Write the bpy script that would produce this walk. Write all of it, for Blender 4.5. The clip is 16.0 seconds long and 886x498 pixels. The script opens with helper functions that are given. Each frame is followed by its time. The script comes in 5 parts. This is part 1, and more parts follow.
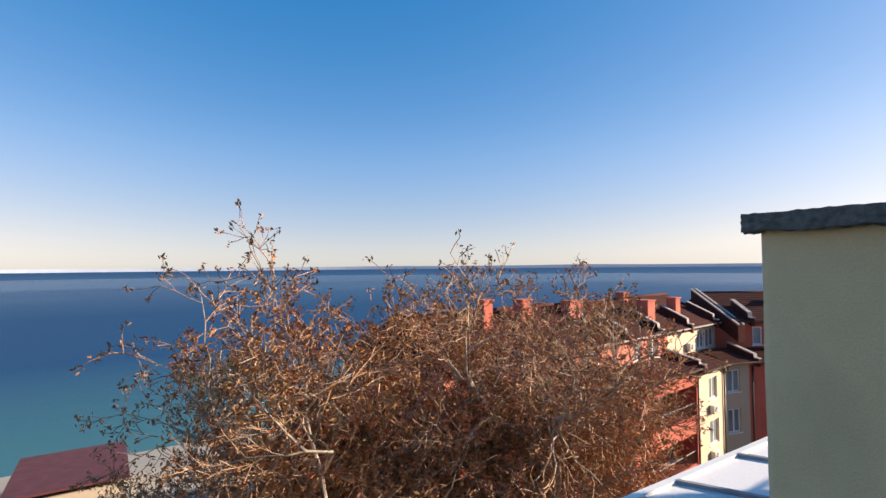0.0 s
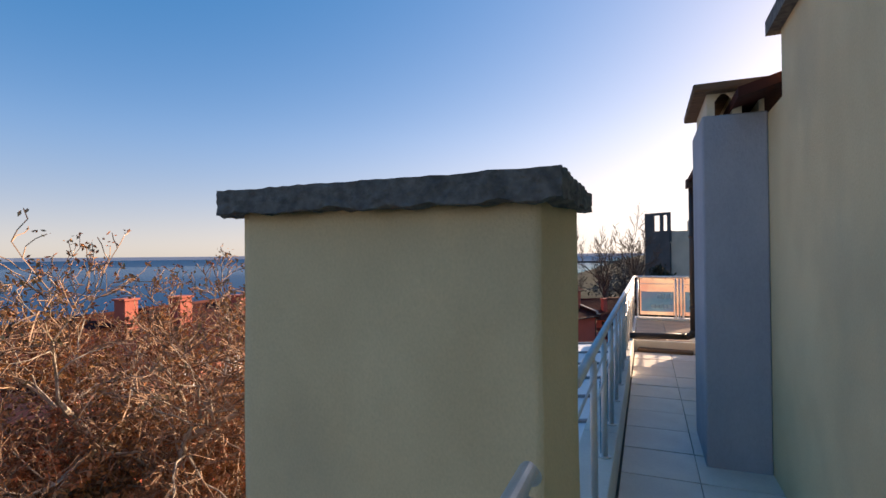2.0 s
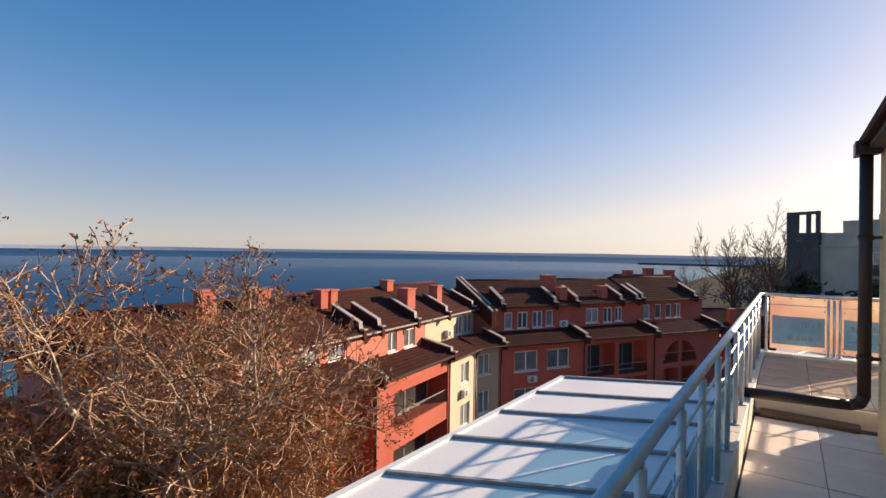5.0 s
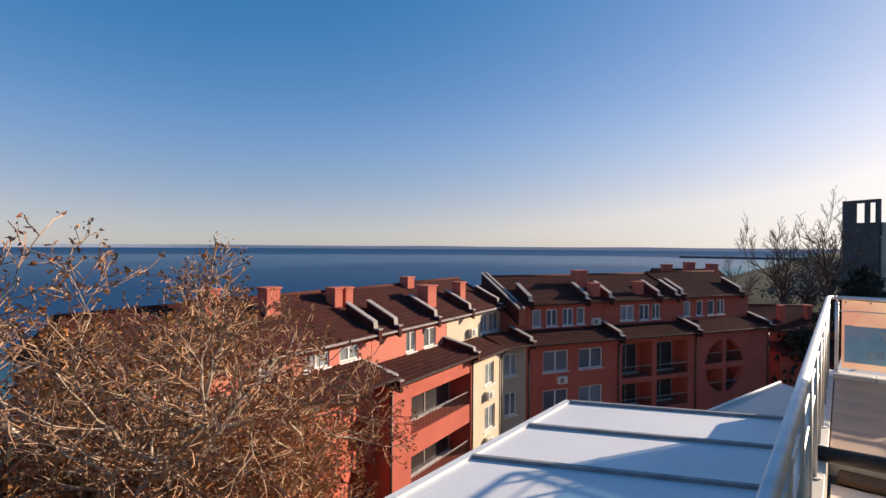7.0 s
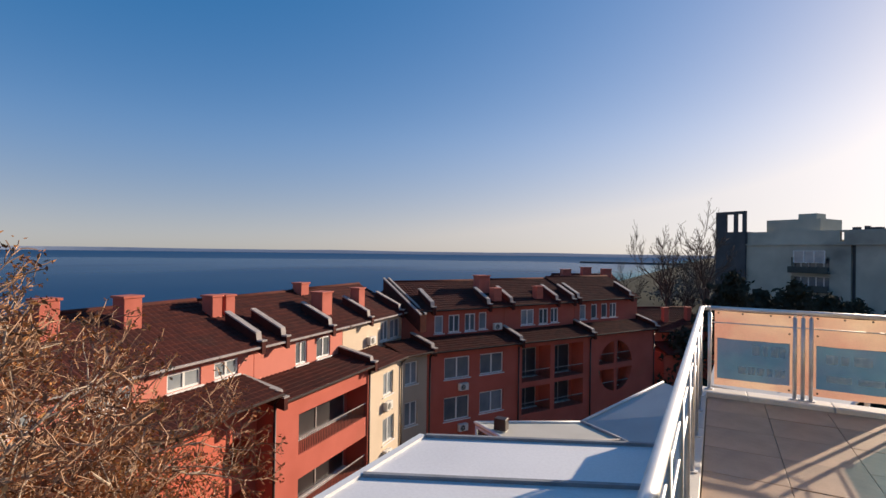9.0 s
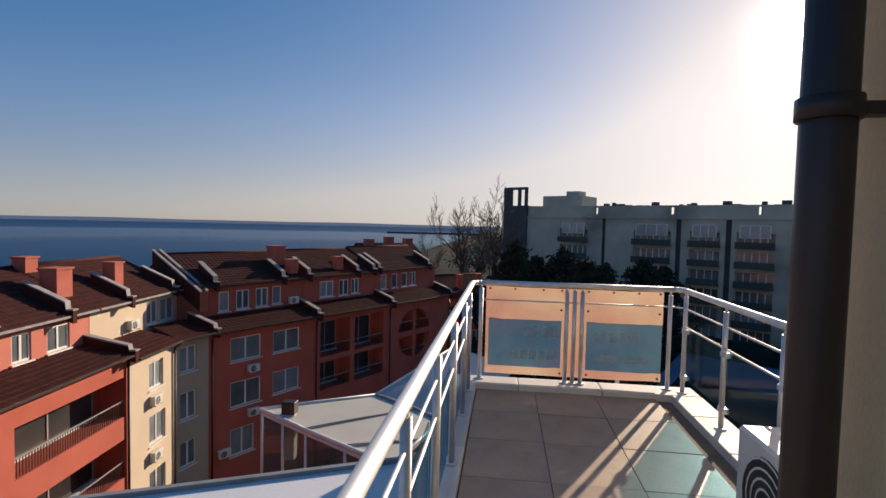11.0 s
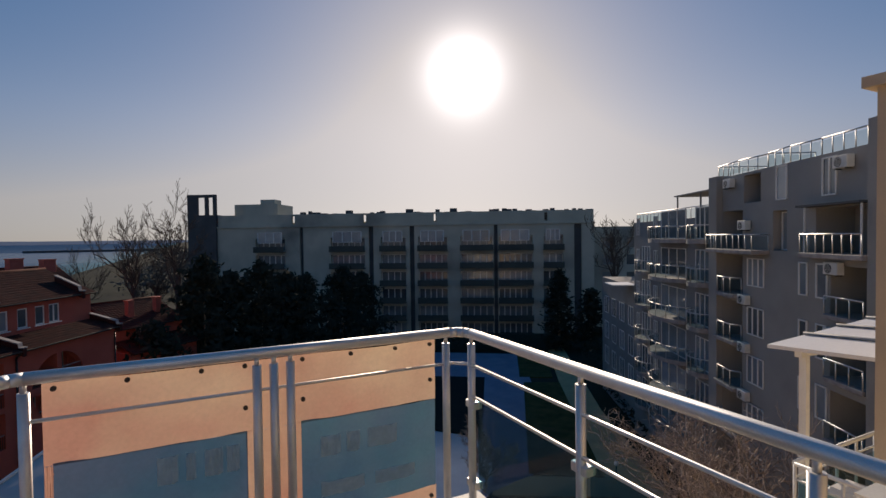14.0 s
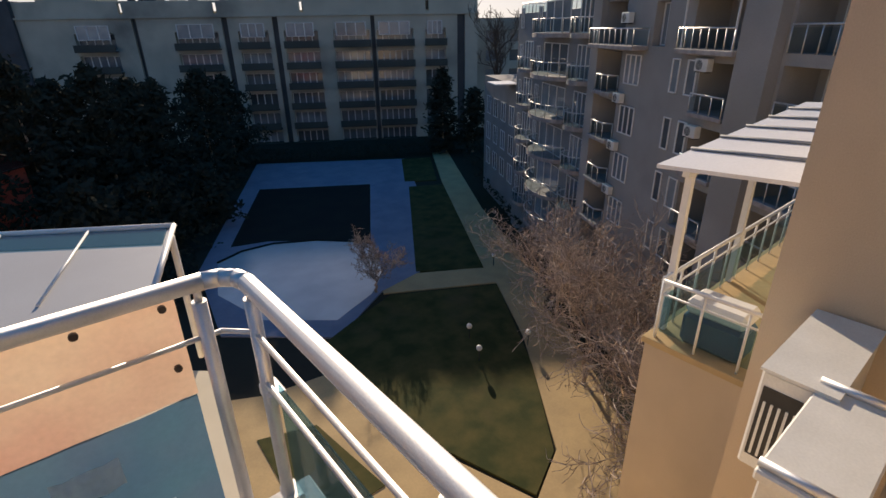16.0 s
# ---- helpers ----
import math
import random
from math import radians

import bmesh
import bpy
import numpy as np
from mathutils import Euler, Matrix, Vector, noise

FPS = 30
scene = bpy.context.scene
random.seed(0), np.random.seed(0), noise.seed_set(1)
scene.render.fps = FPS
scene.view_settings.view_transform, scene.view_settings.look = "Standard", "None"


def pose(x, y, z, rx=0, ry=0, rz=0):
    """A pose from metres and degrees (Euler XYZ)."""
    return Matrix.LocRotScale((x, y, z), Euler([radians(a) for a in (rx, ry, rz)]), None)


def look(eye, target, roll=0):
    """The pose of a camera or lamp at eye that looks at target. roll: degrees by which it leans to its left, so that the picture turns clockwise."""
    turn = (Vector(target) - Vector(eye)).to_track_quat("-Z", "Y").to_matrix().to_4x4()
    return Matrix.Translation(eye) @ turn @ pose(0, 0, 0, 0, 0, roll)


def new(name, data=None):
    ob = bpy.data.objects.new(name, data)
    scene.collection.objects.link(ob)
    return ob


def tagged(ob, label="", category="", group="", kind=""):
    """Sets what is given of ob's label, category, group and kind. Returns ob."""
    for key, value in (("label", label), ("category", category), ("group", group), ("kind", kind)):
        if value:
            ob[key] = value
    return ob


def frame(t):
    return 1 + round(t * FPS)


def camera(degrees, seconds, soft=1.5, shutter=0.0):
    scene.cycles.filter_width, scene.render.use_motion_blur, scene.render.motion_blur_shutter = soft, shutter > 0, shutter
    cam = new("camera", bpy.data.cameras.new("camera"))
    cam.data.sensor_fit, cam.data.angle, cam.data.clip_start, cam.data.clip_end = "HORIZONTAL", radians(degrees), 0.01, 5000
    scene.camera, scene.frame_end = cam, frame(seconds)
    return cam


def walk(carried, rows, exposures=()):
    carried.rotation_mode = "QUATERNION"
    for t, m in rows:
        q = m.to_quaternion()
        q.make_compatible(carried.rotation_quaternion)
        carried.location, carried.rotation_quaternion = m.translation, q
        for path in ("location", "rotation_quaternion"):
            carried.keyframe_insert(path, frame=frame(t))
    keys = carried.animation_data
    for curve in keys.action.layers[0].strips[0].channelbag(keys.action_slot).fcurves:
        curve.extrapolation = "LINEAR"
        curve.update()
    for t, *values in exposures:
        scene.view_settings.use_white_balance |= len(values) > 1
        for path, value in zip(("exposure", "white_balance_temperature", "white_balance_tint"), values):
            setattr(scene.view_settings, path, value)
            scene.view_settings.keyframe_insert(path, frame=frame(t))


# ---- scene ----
cam = camera(83.1, 16.0)
PATH = [
    (0, (0.270, -0.350, 1.828), (-1.390, 0.766, 1.896), -0.5),
    (0.5, (0.445, -0.135, 1.87), (-0.771, 1.453, 1.907), -0.6),
    (1, (0.608, 0.381, 1.833), (-0.386, 2.117, 1.857), -0.2),
    (1.5, (0.576, 0.778, 1.828), (-0.296, 2.577, 1.842), -0.2),
    (2, (0.573, 1.215, 1.83), (-0.181, 3.067, 1.853), -0.5),
    (2.5, (0.661, 1.806, 1.859), (-0.082, 3.663, 1.872), -0.6),
    (3, (0.665, 2.46, 1.835), (-0.060, 4.324, 1.828), -0.6),
    (3.5, (0.724, 2.885, 1.85), (0.005, 4.751, 1.844), 0.7),
    (4, (0.79, 3.29, 1.905), (-0.106, 5.077, 1.893), 0.6),
    (4.5, (0.727, 3.65, 1.891), (-0.321, 5.353, 1.900), 0.8),
    (7, (0.416, 5.98, 1.889), (-0.834, 7.542, 1.879), 0.4),
    (7.5, (0.318, 6.294, 1.903), (-0.943, 7.859, 1.896), 0.5),
    (8, (0.325, 6.735, 1.851), (-0.883, 8.335, 1.847), 0.5),
    (8.5, (0.365, 7.082, 1.866), (-0.809, 8.701, 1.862), 0.3),
    (9, (0.422, 7.512, 1.882), (-0.538, 9.266, 1.894), 0.8),
    (11.3, (0.627, 9.607, 1.785), (0.433, 11.594, 1.675), 1.4),
    (11.5, (0.661, 9.773, 1.769), (0.499, 11.762, 1.644), 1.5),
    (12, (0.67, 10.226, 1.769), (0.694, 12.222, 1.645), 2.0),
    (12.5, (0.762, 10.671, 1.729), (0.882, 12.662, 1.594), 1.2),
    (13, (0.819, 11.058, 1.75), (0.905, 13.051, 1.613), 0.3),
    (13.5, (0.868, 11.529, 1.707), (1.198, 13.501, 1.634), -0.4),
    (14, (0.955, 11.959, 1.779), (1.852, 13.746, 1.73), -0.7),
    (14.5, (1.169, 12.135, 1.835), (2.227, 13.831, 1.762), -1.8),
    (15, (1.473, 12.449, 1.9), (2.598, 14.099, 1.796), -2.0),
    (15.5, (1.72, 12.745, 1.961), (2.912, 14.307, 1.588), -1.5),
    (16, (1.943, 13.029, 1.878), (3.105, 14.441, 1.068), -1.0),
]
walk(cam, [(t, look(eye, target, roll)) for t, eye, target, roll in PATH],
     exposures=[(0, 0.98, 7800, 15), (1.0, 0.9, 7950, 16), (2.0, 0.92, 8450, 21), (3.0, 1.08, 9350, 22), (3.5, 1.12, 9600, 22), (4.0, 1.0, 9600, 23), (4.5, 0.76, 8900, 19), (7.0, 0.54, 7600, 16), (9.0, 0.36, 7500, 16),
                (11.5, 0.05, 7600, 16), (12.5, -0.15, 7600, 16), (13.5, -0.35, 7500, 16), (14.5, -0.4, 7400, 16), (15.5, -0.35, 7400, 16), (16, 0.15, 7600, 16)])

# ---- sky and sun ----
SUN_DIR = Vector((0.466, 0.831, 0.309)).normalized()
world = bpy.data.worlds.new("world")
scene.world = world
world.use_nodes = True
wt = world.node_tree
sky = wt.nodes.new("ShaderNodeTexSky")
sky.sky_type = "NISHITA"
sky.sun_disc = False
sky.sun_elevation = radians(18)
sky.sun_rotation = radians(29.3)
sky.air_density, sky.dust_density, sky.ozone_density = 0.5, 0.2, 1.8
sat = wt.nodes.new("ShaderNodeHueSaturation")
sat.inputs["Saturation"].default_value = 1.0
cool = wt.nodes.new("ShaderNodeMix")
cool.data_type, cool.blend_type = "RGBA", "MULTIPLY"
cool.inputs["Factor"].default_value = 1.0
cool.inputs["B"].default_value = (1.55, 1.62, 1.77, 1)
even = wt.nodes.new("ShaderNodeGamma")
even.inputs["Gamma"].default_value = 0.5
wt.links.new(sky.outputs[0], even.inputs["Color"])
wt.links.new(even.outputs[0], cool.inputs["A"])
wt.links.new(cool.outputs["Result"], sat.inputs["Color"])
grey = wt.nodes.new("ShaderNodeRGBToBW")
wt.links.new(sky.outputs[0], grey.inputs[0])
clear = wt.nodes.new("ShaderNodeMapRange")
clear.inputs["From Min"].default_value, clear.inputs["From Max"].default_value = 0.8, 6.0
clear.inputs["To Min"].default_value, clear.inputs["To Max"].default_value = 1.8, 0.42
wt.links.new(grey.outputs[0], clear.inputs["Value"])
wt.links.new(clear.outputs[0], sat.inputs["Saturation"])
# thin haze: softer horizon, brighter air round the sun
aim = wt.nodes.new("ShaderNodeTexCoord")
near_sun = wt.nodes.new("ShaderNodeVectorMath")
near_sun.operation = "DOT_PRODUCT"
near_sun.inputs[1].default_value = SUN_DIR
wt.links.new(aim.outputs["Generated"], near_sun.inputs[0])
split = wt.nodes.new("ShaderNodeSeparateXYZ")
wt.links.new(aim.outputs["Generated"], split.inputs[0])


def world_math(op, a, b):
    q = wt.nodes.new("ShaderNodeMath")
    q.operation = op
    for k, v in enumerate((a, b)):
        if isinstance(v, (int, float)):
            q.inputs[k].default_value = v
        else:
            wt.links.new(v, q.inputs[k])
    return q.outputs[0]


facing = world_math("MAXIMUM", near_sun.outputs["Value"], 0.0)
lobe = world_math("MULTIPLY", world_math("POWER", facing, 4.0), 0.22)
haze = wt.nodes.new("ShaderNodeMapRange")
haze.interpolation_type = "SMOOTHSTEP"
haze.inputs["From Min"].default_value, haze.inputs["From Max"].default_value = -0.02, 0.24
haze.inputs["To Min"].default_value, haze.inputs["To Max"].default_value = 0.64, 0.94
wt.links.new(split.outputs["Z"], haze.inputs["Value"])
gain = world_math("ADD", haze.outputs[0], lobe)
core = world_math("ADD", world_math("MULTIPLY", world_math("POWER", facing, 500.0), 2.2), world_math("MULTIPLY", world_math("POWER", facing, 4000.0), 40.0))
gain = world_math("ADD", gain, core)
final = wt.nodes.new("ShaderNodeVectorMath")
final.operation = "SCALE"
wt.links.new(sat.outputs[0], final.inputs[0])
wt.links.new(gain, final.inputs["Scale"])
wt.links.new(final.outputs[0], wt.nodes["Background"].inputs[0])
wt.nodes["Background"].inputs[1].default_value = 0.15
sun_data = bpy.data.lights.new("sun", "SUN")
sun_data.energy, sun_data.angle, sun_data.color = 5.0, radians(0.6), (1.0, 0.9, 0.76)
sun = new("sun", sun_data)
sun.matrix_world = look(SUN_DIR * 100, (0, 0, 0))


# ---- materials ----
def mat(name, c1, c2=None, rough=0.7, metal=0.0, scale=6.0, bump=0.15, fine=60.0, per_object=0.0, spec=0.5, stretch=(1, 1, 1), stain=None, stain_at=(0.55, 0.75), island=None):
    """A painted or raw surface: two colours mixed by coarse noise, fine grain in relief, optional stains."""
    m = bpy.data.materials.new(name)
    m.use_nodes = True
    t = m.node_tree
    n, l = t.nodes, t.links
    b = n["Principled BSDF"]
    b.inputs["Metallic"].default_value = metal
    b.inputs["Specular IOR Level"].default_value = spec
    co = n.new("ShaderNodeTexCoord")
    mp = n.new("ShaderNodeMapping")
    mp.inputs["Scale"].default_value = stretch
    l.new(co.outputs["Object"], mp.inputs[0])
    a = n.new("ShaderNodeTexNoise")
    a.inputs["Scale"].default_value, a.inputs["Detail"].default_value = scale, 6
    f = n.new("ShaderNodeTexNoise")
    f.inputs["Scale"].default_value, f.inputs["Detail"].default_value = fine, 4
    for q in (a, f):
        l.new(mp.outputs[0], q.inputs["Vector"])
    c2 = c2 or tuple(v * 0.8 for v in c1)
    ramp = n.new("ShaderNodeValToRGB")
    ramp.color_ramp.elements[0].position, ramp.color_ramp.elements[1].position = 0.35, 0.68
    ramp.color_ramp.elements[0].color, ramp.color_ramp.elements[1].color = (*c1, 1), (*c2, 1)
    l.new(a.outputs["Fac"], ramp.inputs[0])
    colour = ramp.outputs[0]
    if stain:
        s2 = n.new("ShaderNodeTexNoise")
        s2.inputs["Scale"].default_value, s2.inputs["Detail"].default_value = scale * 0.4, 8
        l.new(mp.outputs[0], s2.inputs["Vector"])
        r2 = n.new("ShaderNodeMapRange")
        r2.inputs["From Min"].default_value, r2.inputs["From Max"].default_value = stain_at
        l.new(s2.outputs["Fac"], r2.inputs["Value"])
        mx = n.new("ShaderNodeMix")
        mx.data_type = "RGBA"
        l.new(r2.outputs[0], mx.inputs["Factor"])
        l.new(colour, mx.inputs["A"])
        mx.inputs["B"].default_value = (*stain, 1)
        colour = mx.outputs["Result"]
    hsv = n.new("ShaderNodeHueSaturation")
    l.new(colour, hsv.inputs["Color"])
    mr = n.new("ShaderNodeMapRange")
    mr.inputs["To Min"].default_value, mr.inputs["To Max"].default_value = 0.88, 1.1
    l.new(f.outputs["Fac"], mr.inputs["Value"])
    val = mr.outputs[0]
    if island:
        ge = n.new("ShaderNodeNewGeometry")
        mi = n.new("ShaderNodeMapRange")
        mi.inputs["To Min"].default_value, mi.inputs["To Max"].default_value = island
        l.new(ge.outputs["Random Per Island"], mi.inputs["Value"])
        mj = n.new("ShaderNodeMath")
        mj.operation = "MULTIPLY"
        l.new(val, mj.inputs[0])
        l.new(mi.outputs[0], mj.inputs[1])
        val = mj.outputs[0]
    if per_object:
        oi = n.new("ShaderNodeObjectInfo")
        mo = n.new("ShaderNodeMapRange")
        mo.inputs["To Min"].default_value, mo.inputs["To Max"].default_value = 1 - per_object, 1 + per_object
        l.new(oi.outputs["Random"], mo.inputs["Value"])
        mm = n.new("ShaderNodeMath")
        mm.operation = "MULTIPLY"
        l.new(val, mm.inputs[0])
        l.new(mo.outputs[0], mm.inputs[1])
        val = mm.outputs[0]
    l.new(val, hsv.inputs["Value"])
    l.new(hsv.outputs[0], b.inputs["Base Color"])
    rr = n.new("ShaderNodeMapRange")
    rr.inputs["To Min"].default_value, rr.inputs["To Max"].default_value = max(rough - 0.1, 0.02), min(rough + 0.12, 1)
    l.new(a.outputs["Fac"], rr.inputs["Value"])
    l.new(rr.outputs[0], b.inputs["Roughness"])
    if bump:
        bp = n.new("ShaderNodeBump")
        bp.inputs["Strength"].default_value, bp.inputs["Distance"].default_value = bump, 0.01
        l.new(f.outputs["Fac"], bp.inputs["Height"])
        l.new(bp.outputs[0], b.inputs["Normal"])
    return m


def glass(name, tint=(0.75, 0.88, 0.92), rough=0.02, alpha_mix=0.75):
    """Thin glazing: part clear, part glossy tinted sheet."""
    m = bpy.data.materials.new(name)
    m.use_nodes = True
    t = m.node_tree
    n, l = t.nodes, t.links
    out = n["Material Output"]
    b = n["Principled BSDF"]
    b.inputs["Base Color"].default_value = (tint[0] * 0.12, tint[1] * 0.14, tint[2] * 0.15, 1)
    b.inputs["Roughness"].default_value = rough
    tr = n.new("ShaderNodeBsdfTransparent")
    tr.inputs[0].default_value = (*tint, 1)
    mx = n.new("ShaderNodeMixShader")
    mx.inputs[0].default_value = 1 - alpha_mix
    l.new(tr.outputs[0], mx.inputs[1])
    l.new(b.outputs[0], mx.inputs[2])
    l.new(mx.outputs[0], out.inputs[0])
    return m


M_YELLOW = mat("yellow_render", (0.85, 0.64, 0.37), (0.77, 0.57, 0.325), 0.9, scale=2.4, bump=0.5, fine=90, stretch=(1, 1, 0.7), stain=(0.62, 0.48, 0.29), stain_at=(0.5, 0.76))
M_CREAM = mat("cream_render", (0.72, 0.64, 0.48), (0.66, 0.58, 0.43), 0.9, scale=1.0, bump=0.25, fine=90, stain=(0.55, 0.5, 0.4), stain_at=(0.58, 0.85))
M_BLUEGREY = mat("blue_grey_render", (0.38, 0.41, 0.46), (0.31, 0.345, 0.4), 0.9, scale=2.6, bump=0.6, fine=70, stretch=(1, 1, 0.5), stain=(0.38, 0.37, 0.36), stain_at=(0.54, 0.76))
M_CONCRETE = mat("raw_concrete", (0.2, 0.185, 0.165), (0.11, 0.1, 0.09), 0.95, scale=22, bump=1.0, fine=70, stain=(0.06, 0.055, 0.05), stain_at=(0.5, 0.78))
M_TILE = mat("pale_stone_tile", (0.84, 0.73, 0.64), (0.74, 0.63, 0.55), 0.55, scale=2.5, bump=0.1, fine=70, per_object=0.06, stain=(0.5, 0.46, 0.42), stain_at=(0.54, 0.8))
M_TERRTILE = mat("worn_floor_tile", (0.52, 0.37, 0.26), (0.38, 0.27, 0.19), 0.42, scale=2.6, bump=0.12, fine=60, per_object=0.05, stain=(0.19, 0.155, 0.125), stain_at=(0.44, 0.72))
M_KERB = mat("white_stone_coping", (0.78, 0.73, 0.65), (0.7, 0.65, 0.58), 0.6, scale=3, bump=0.15, fine=60, per_object=0.05)
M_EARTHJOINT = mat("earthy_joint", (0.26, 0.19, 0.14), (0.2, 0.15, 0.11), 0.95, scale=6, bump=0.6)
M_JOINT = mat("dark_joint", (0.12, 0.11, 0.1), (0.07, 0.065, 0.06), 0.95, scale=6, bump=0.6)
M_STEEL = mat("brushed_stainless", (0.78, 0.77, 0.76), (0.68, 0.67, 0.66), 0.56, 1.0, scale=8, bump=0.05, fine=200)
M_DARKPIPE = mat("dark_brown_pvc", (0.035, 0.022, 0.018), (0.05, 0.03, 0.024), 0.45, scale=4, bump=0.05)
M_WHITEROOF = mat("white_sheet_roof", (0.8, 0.8, 0.8), (0.74, 0.74, 0.75), 0.5, scale=0.8, bump=0.06, fine=30, stain=(0.62, 0.62, 0.62), stain_at=(0.55, 0.85))
M_SEAM = mat("roof_seam", (0.3, 0.31, 0.33), (0.2, 0.21, 0.22), 0.6, scale=4)
M_RED = mat("terracotta_render", (0.54, 0.125, 0.085), (0.47, 0.105, 0.07), 0.9, scale=0.5, bump=0.2, fine=30, stain=(0.42, 0.13, 0.08), stain_at=(0.55, 0.85))
M_ORANGE = mat("orange_render", (0.66, 0.155, 0.095), (0.59, 0.135, 0.082), 0.9, scale=0.5, bump=0.2, fine=30)
M_PINK = mat("pink_render", (0.64, 0.205, 0.15), (0.58, 0.185, 0.135), 0.9, scale=0.5, bump=0.2, fine=30)
M_HCREAM = mat("house_cream_render", (0.72, 0.58, 0.43), (0.66, 0.53, 0.39), 0.9, scale=0.5, bump=0.2, fine=30)
M_BEIGE = mat("house_beige_render", (0.5, 0.4, 0.3), (0.45, 0.36, 0.27), 0.9, scale=0.5, bump=0.2, fine=30)
M_ROOF = mat("brown_clay_tile", (0.095, 0.025, 0.018), (0.06, 0.018, 0.015), 0.95, scale=2, bump=0.5, fine=8, stain=(0.05, 0.024, 0.02), stain_at=(0.5, 0.8), spec=0.2)
M_CAP = mat("pale_parapet_cap", (0.4, 0.36, 0.34), (0.28, 0.25, 0.24), 0.85, scale=3)
M_CHIM = mat("red_house_chimney", (0.5, 0.13, 0.09), (0.43, 0.11, 0.075), 0.9, scale=2)
M_WHITE = mat("white_pvc", (0.8, 0.8, 0.78), (0.72, 0.72, 0.7), 0.4, scale=2, bump=0.02)
M_ACWHITE = mat("aged_white_casing", (0.76, 0.74, 0.68), (0.68, 0.66, 0.6), 0.5, scale=3, bump=0.04, stain=(0.5, 0.46, 0.4), stain_at=(0.6, 0.85))
M_BLACK = mat("black_grille", (0.02, 0.02, 0.02), (0.03, 0.03, 0.03), 0.6)
M_PANE = mat("window_pane", (0.16, 0.19, 0.21), (0.26, 0.28, 0.29), 0.08, scale=0.7, bump=0.0, spec=0.9, per_object=0.5)
# darker copy of the window pane, recess shade put into its colour
M_SHADEPANE = mat("painted_shade_pane", (0.03, 0.03, 0.033), (0.05, 0.048, 0.048), 0.3, scale=0.7, bump=0.0, per_object=0.4)
M_HOTEL = mat("grey_hotel_render", (0.52, 0.5, 0.41), (0.43, 0.415, 0.34), 0.9, scale=0.3, bump=0.1, fine=20, stain=(0.17, 0.17, 0.15), stain_at=(0.5, 0.8))
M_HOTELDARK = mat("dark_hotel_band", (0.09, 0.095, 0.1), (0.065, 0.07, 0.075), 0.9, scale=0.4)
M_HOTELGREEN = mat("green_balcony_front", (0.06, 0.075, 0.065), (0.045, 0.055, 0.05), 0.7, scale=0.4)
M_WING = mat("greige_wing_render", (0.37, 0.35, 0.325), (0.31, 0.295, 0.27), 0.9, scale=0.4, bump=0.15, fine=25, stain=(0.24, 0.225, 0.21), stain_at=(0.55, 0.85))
# far wing: same greige render, its backlit shade put into a darker colour
M_WINGFAR = mat("shaded_wing_render", (0.31, 0.295, 0.275), (0.25, 0.24, 0.225), 0.9, scale=0.4, bump=0.15, fine=25, stain=(0.13, 0.12, 0.11), stain_at=(0.55, 0.85))
M_BARK = mat("pale_bark", (0.54, 0.44, 0.33), (0.3, 0.22, 0.155), 0.9, scale=6, bump=0.5, fine=40)
M_TWIG = mat("twig_bark", (0.49, 0.295, 0.18), (0.32, 0.185, 0.115), 0.9, scale=0.9, bump=0.2, island=(0.4, 1.4))
M_TWIGPALE = mat("grey_brown_twig", (0.55, 0.45, 0.37), (0.34, 0.25, 0.2), 0.9, scale=0.8, bump=0.2, island=(0.4, 1.3))
M_LEAF = mat("dry_leaf", (0.56, 0.2, 0.09), (0.62, 0.33, 0.11), 0.8, scale=0.7, bump=0.1, island=(0.3, 1.3))
M_DARKTREE = mat("conifer_needles", (0.036, 0.042, 0.03), (0.046, 0.05, 0.038), 1.0, scale=1.2, bump=0.3, spec=0.05)
M_SHRUB = mat("shrub_twigs", (0.1, 0.08, 0.065), (0.07, 0.055, 0.045), 0.9, scale=2)
M_GRASS = mat("winter_lawn", (0.04, 0.052, 0.018), (0.1, 0.09, 0.034), 0.95, scale=0.8, bump=0.6, fine=6, stain=(0.1, 0.085, 0.04), stain_at=(0.55, 0.75), spec=0.12)
M_GROUND = mat("town_ground", (0.05, 0.048, 0.038), (0.035, 0.04, 0.026), 1.0, scale=0.05, bump=0.5, fine=1.5, spec=0.05)
M_PATHM = mat("sandy_paving", (0.56, 0.41, 0.22), (0.46, 0.34, 0.19), 0.85, scale=0.6, bump=0.2, fine=8, spec=0.12)
M_DECK = mat("blue_grey_pool_deck", (0.26, 0.29, 0.37), (0.21, 0.24, 0.32), 0.8, scale=0.5, bump=0.1, fine=6, spec=0.12)
M_POOLWHITE = mat("pale_pool_shell", (0.6, 0.63, 0.64), (0.5, 0.53, 0.55), 0.12, scale=0.4, bump=0.05)
M_MAROON = mat("maroon_sheet", (0.14, 0.035, 0.035), (0.1, 0.025, 0.025), 0.7, scale=1)
M_POOLDARK = mat("dark_pool_basin", (0.014, 0.018, 0.018), (0.022, 0.026, 0.022), 0.9, scale=0.4, bump=0.05, spec=0.12)
M_SAND = mat("beach_sand", (0.5, 0.42, 0.32), (0.42, 0.36, 0.28), 0.95, scale=0.08, bump=0.3, fine=2)
M_WOOD = mat("weathered_board", (0.2, 0.11, 0.06), (0.12, 0.07, 0.04), 0.8, scale=4, bump=0.4, stretch=(1, 8, 8))
M_BANNERP = mat("peach_banner_cloth", (0.66, 0.33, 0.25), (0.61, 0.36, 0.265), 0.6, scale=3.2, bump=0.05, stain=(0.78, 0.57, 0.4), stain_at=(0.42, 0.66))
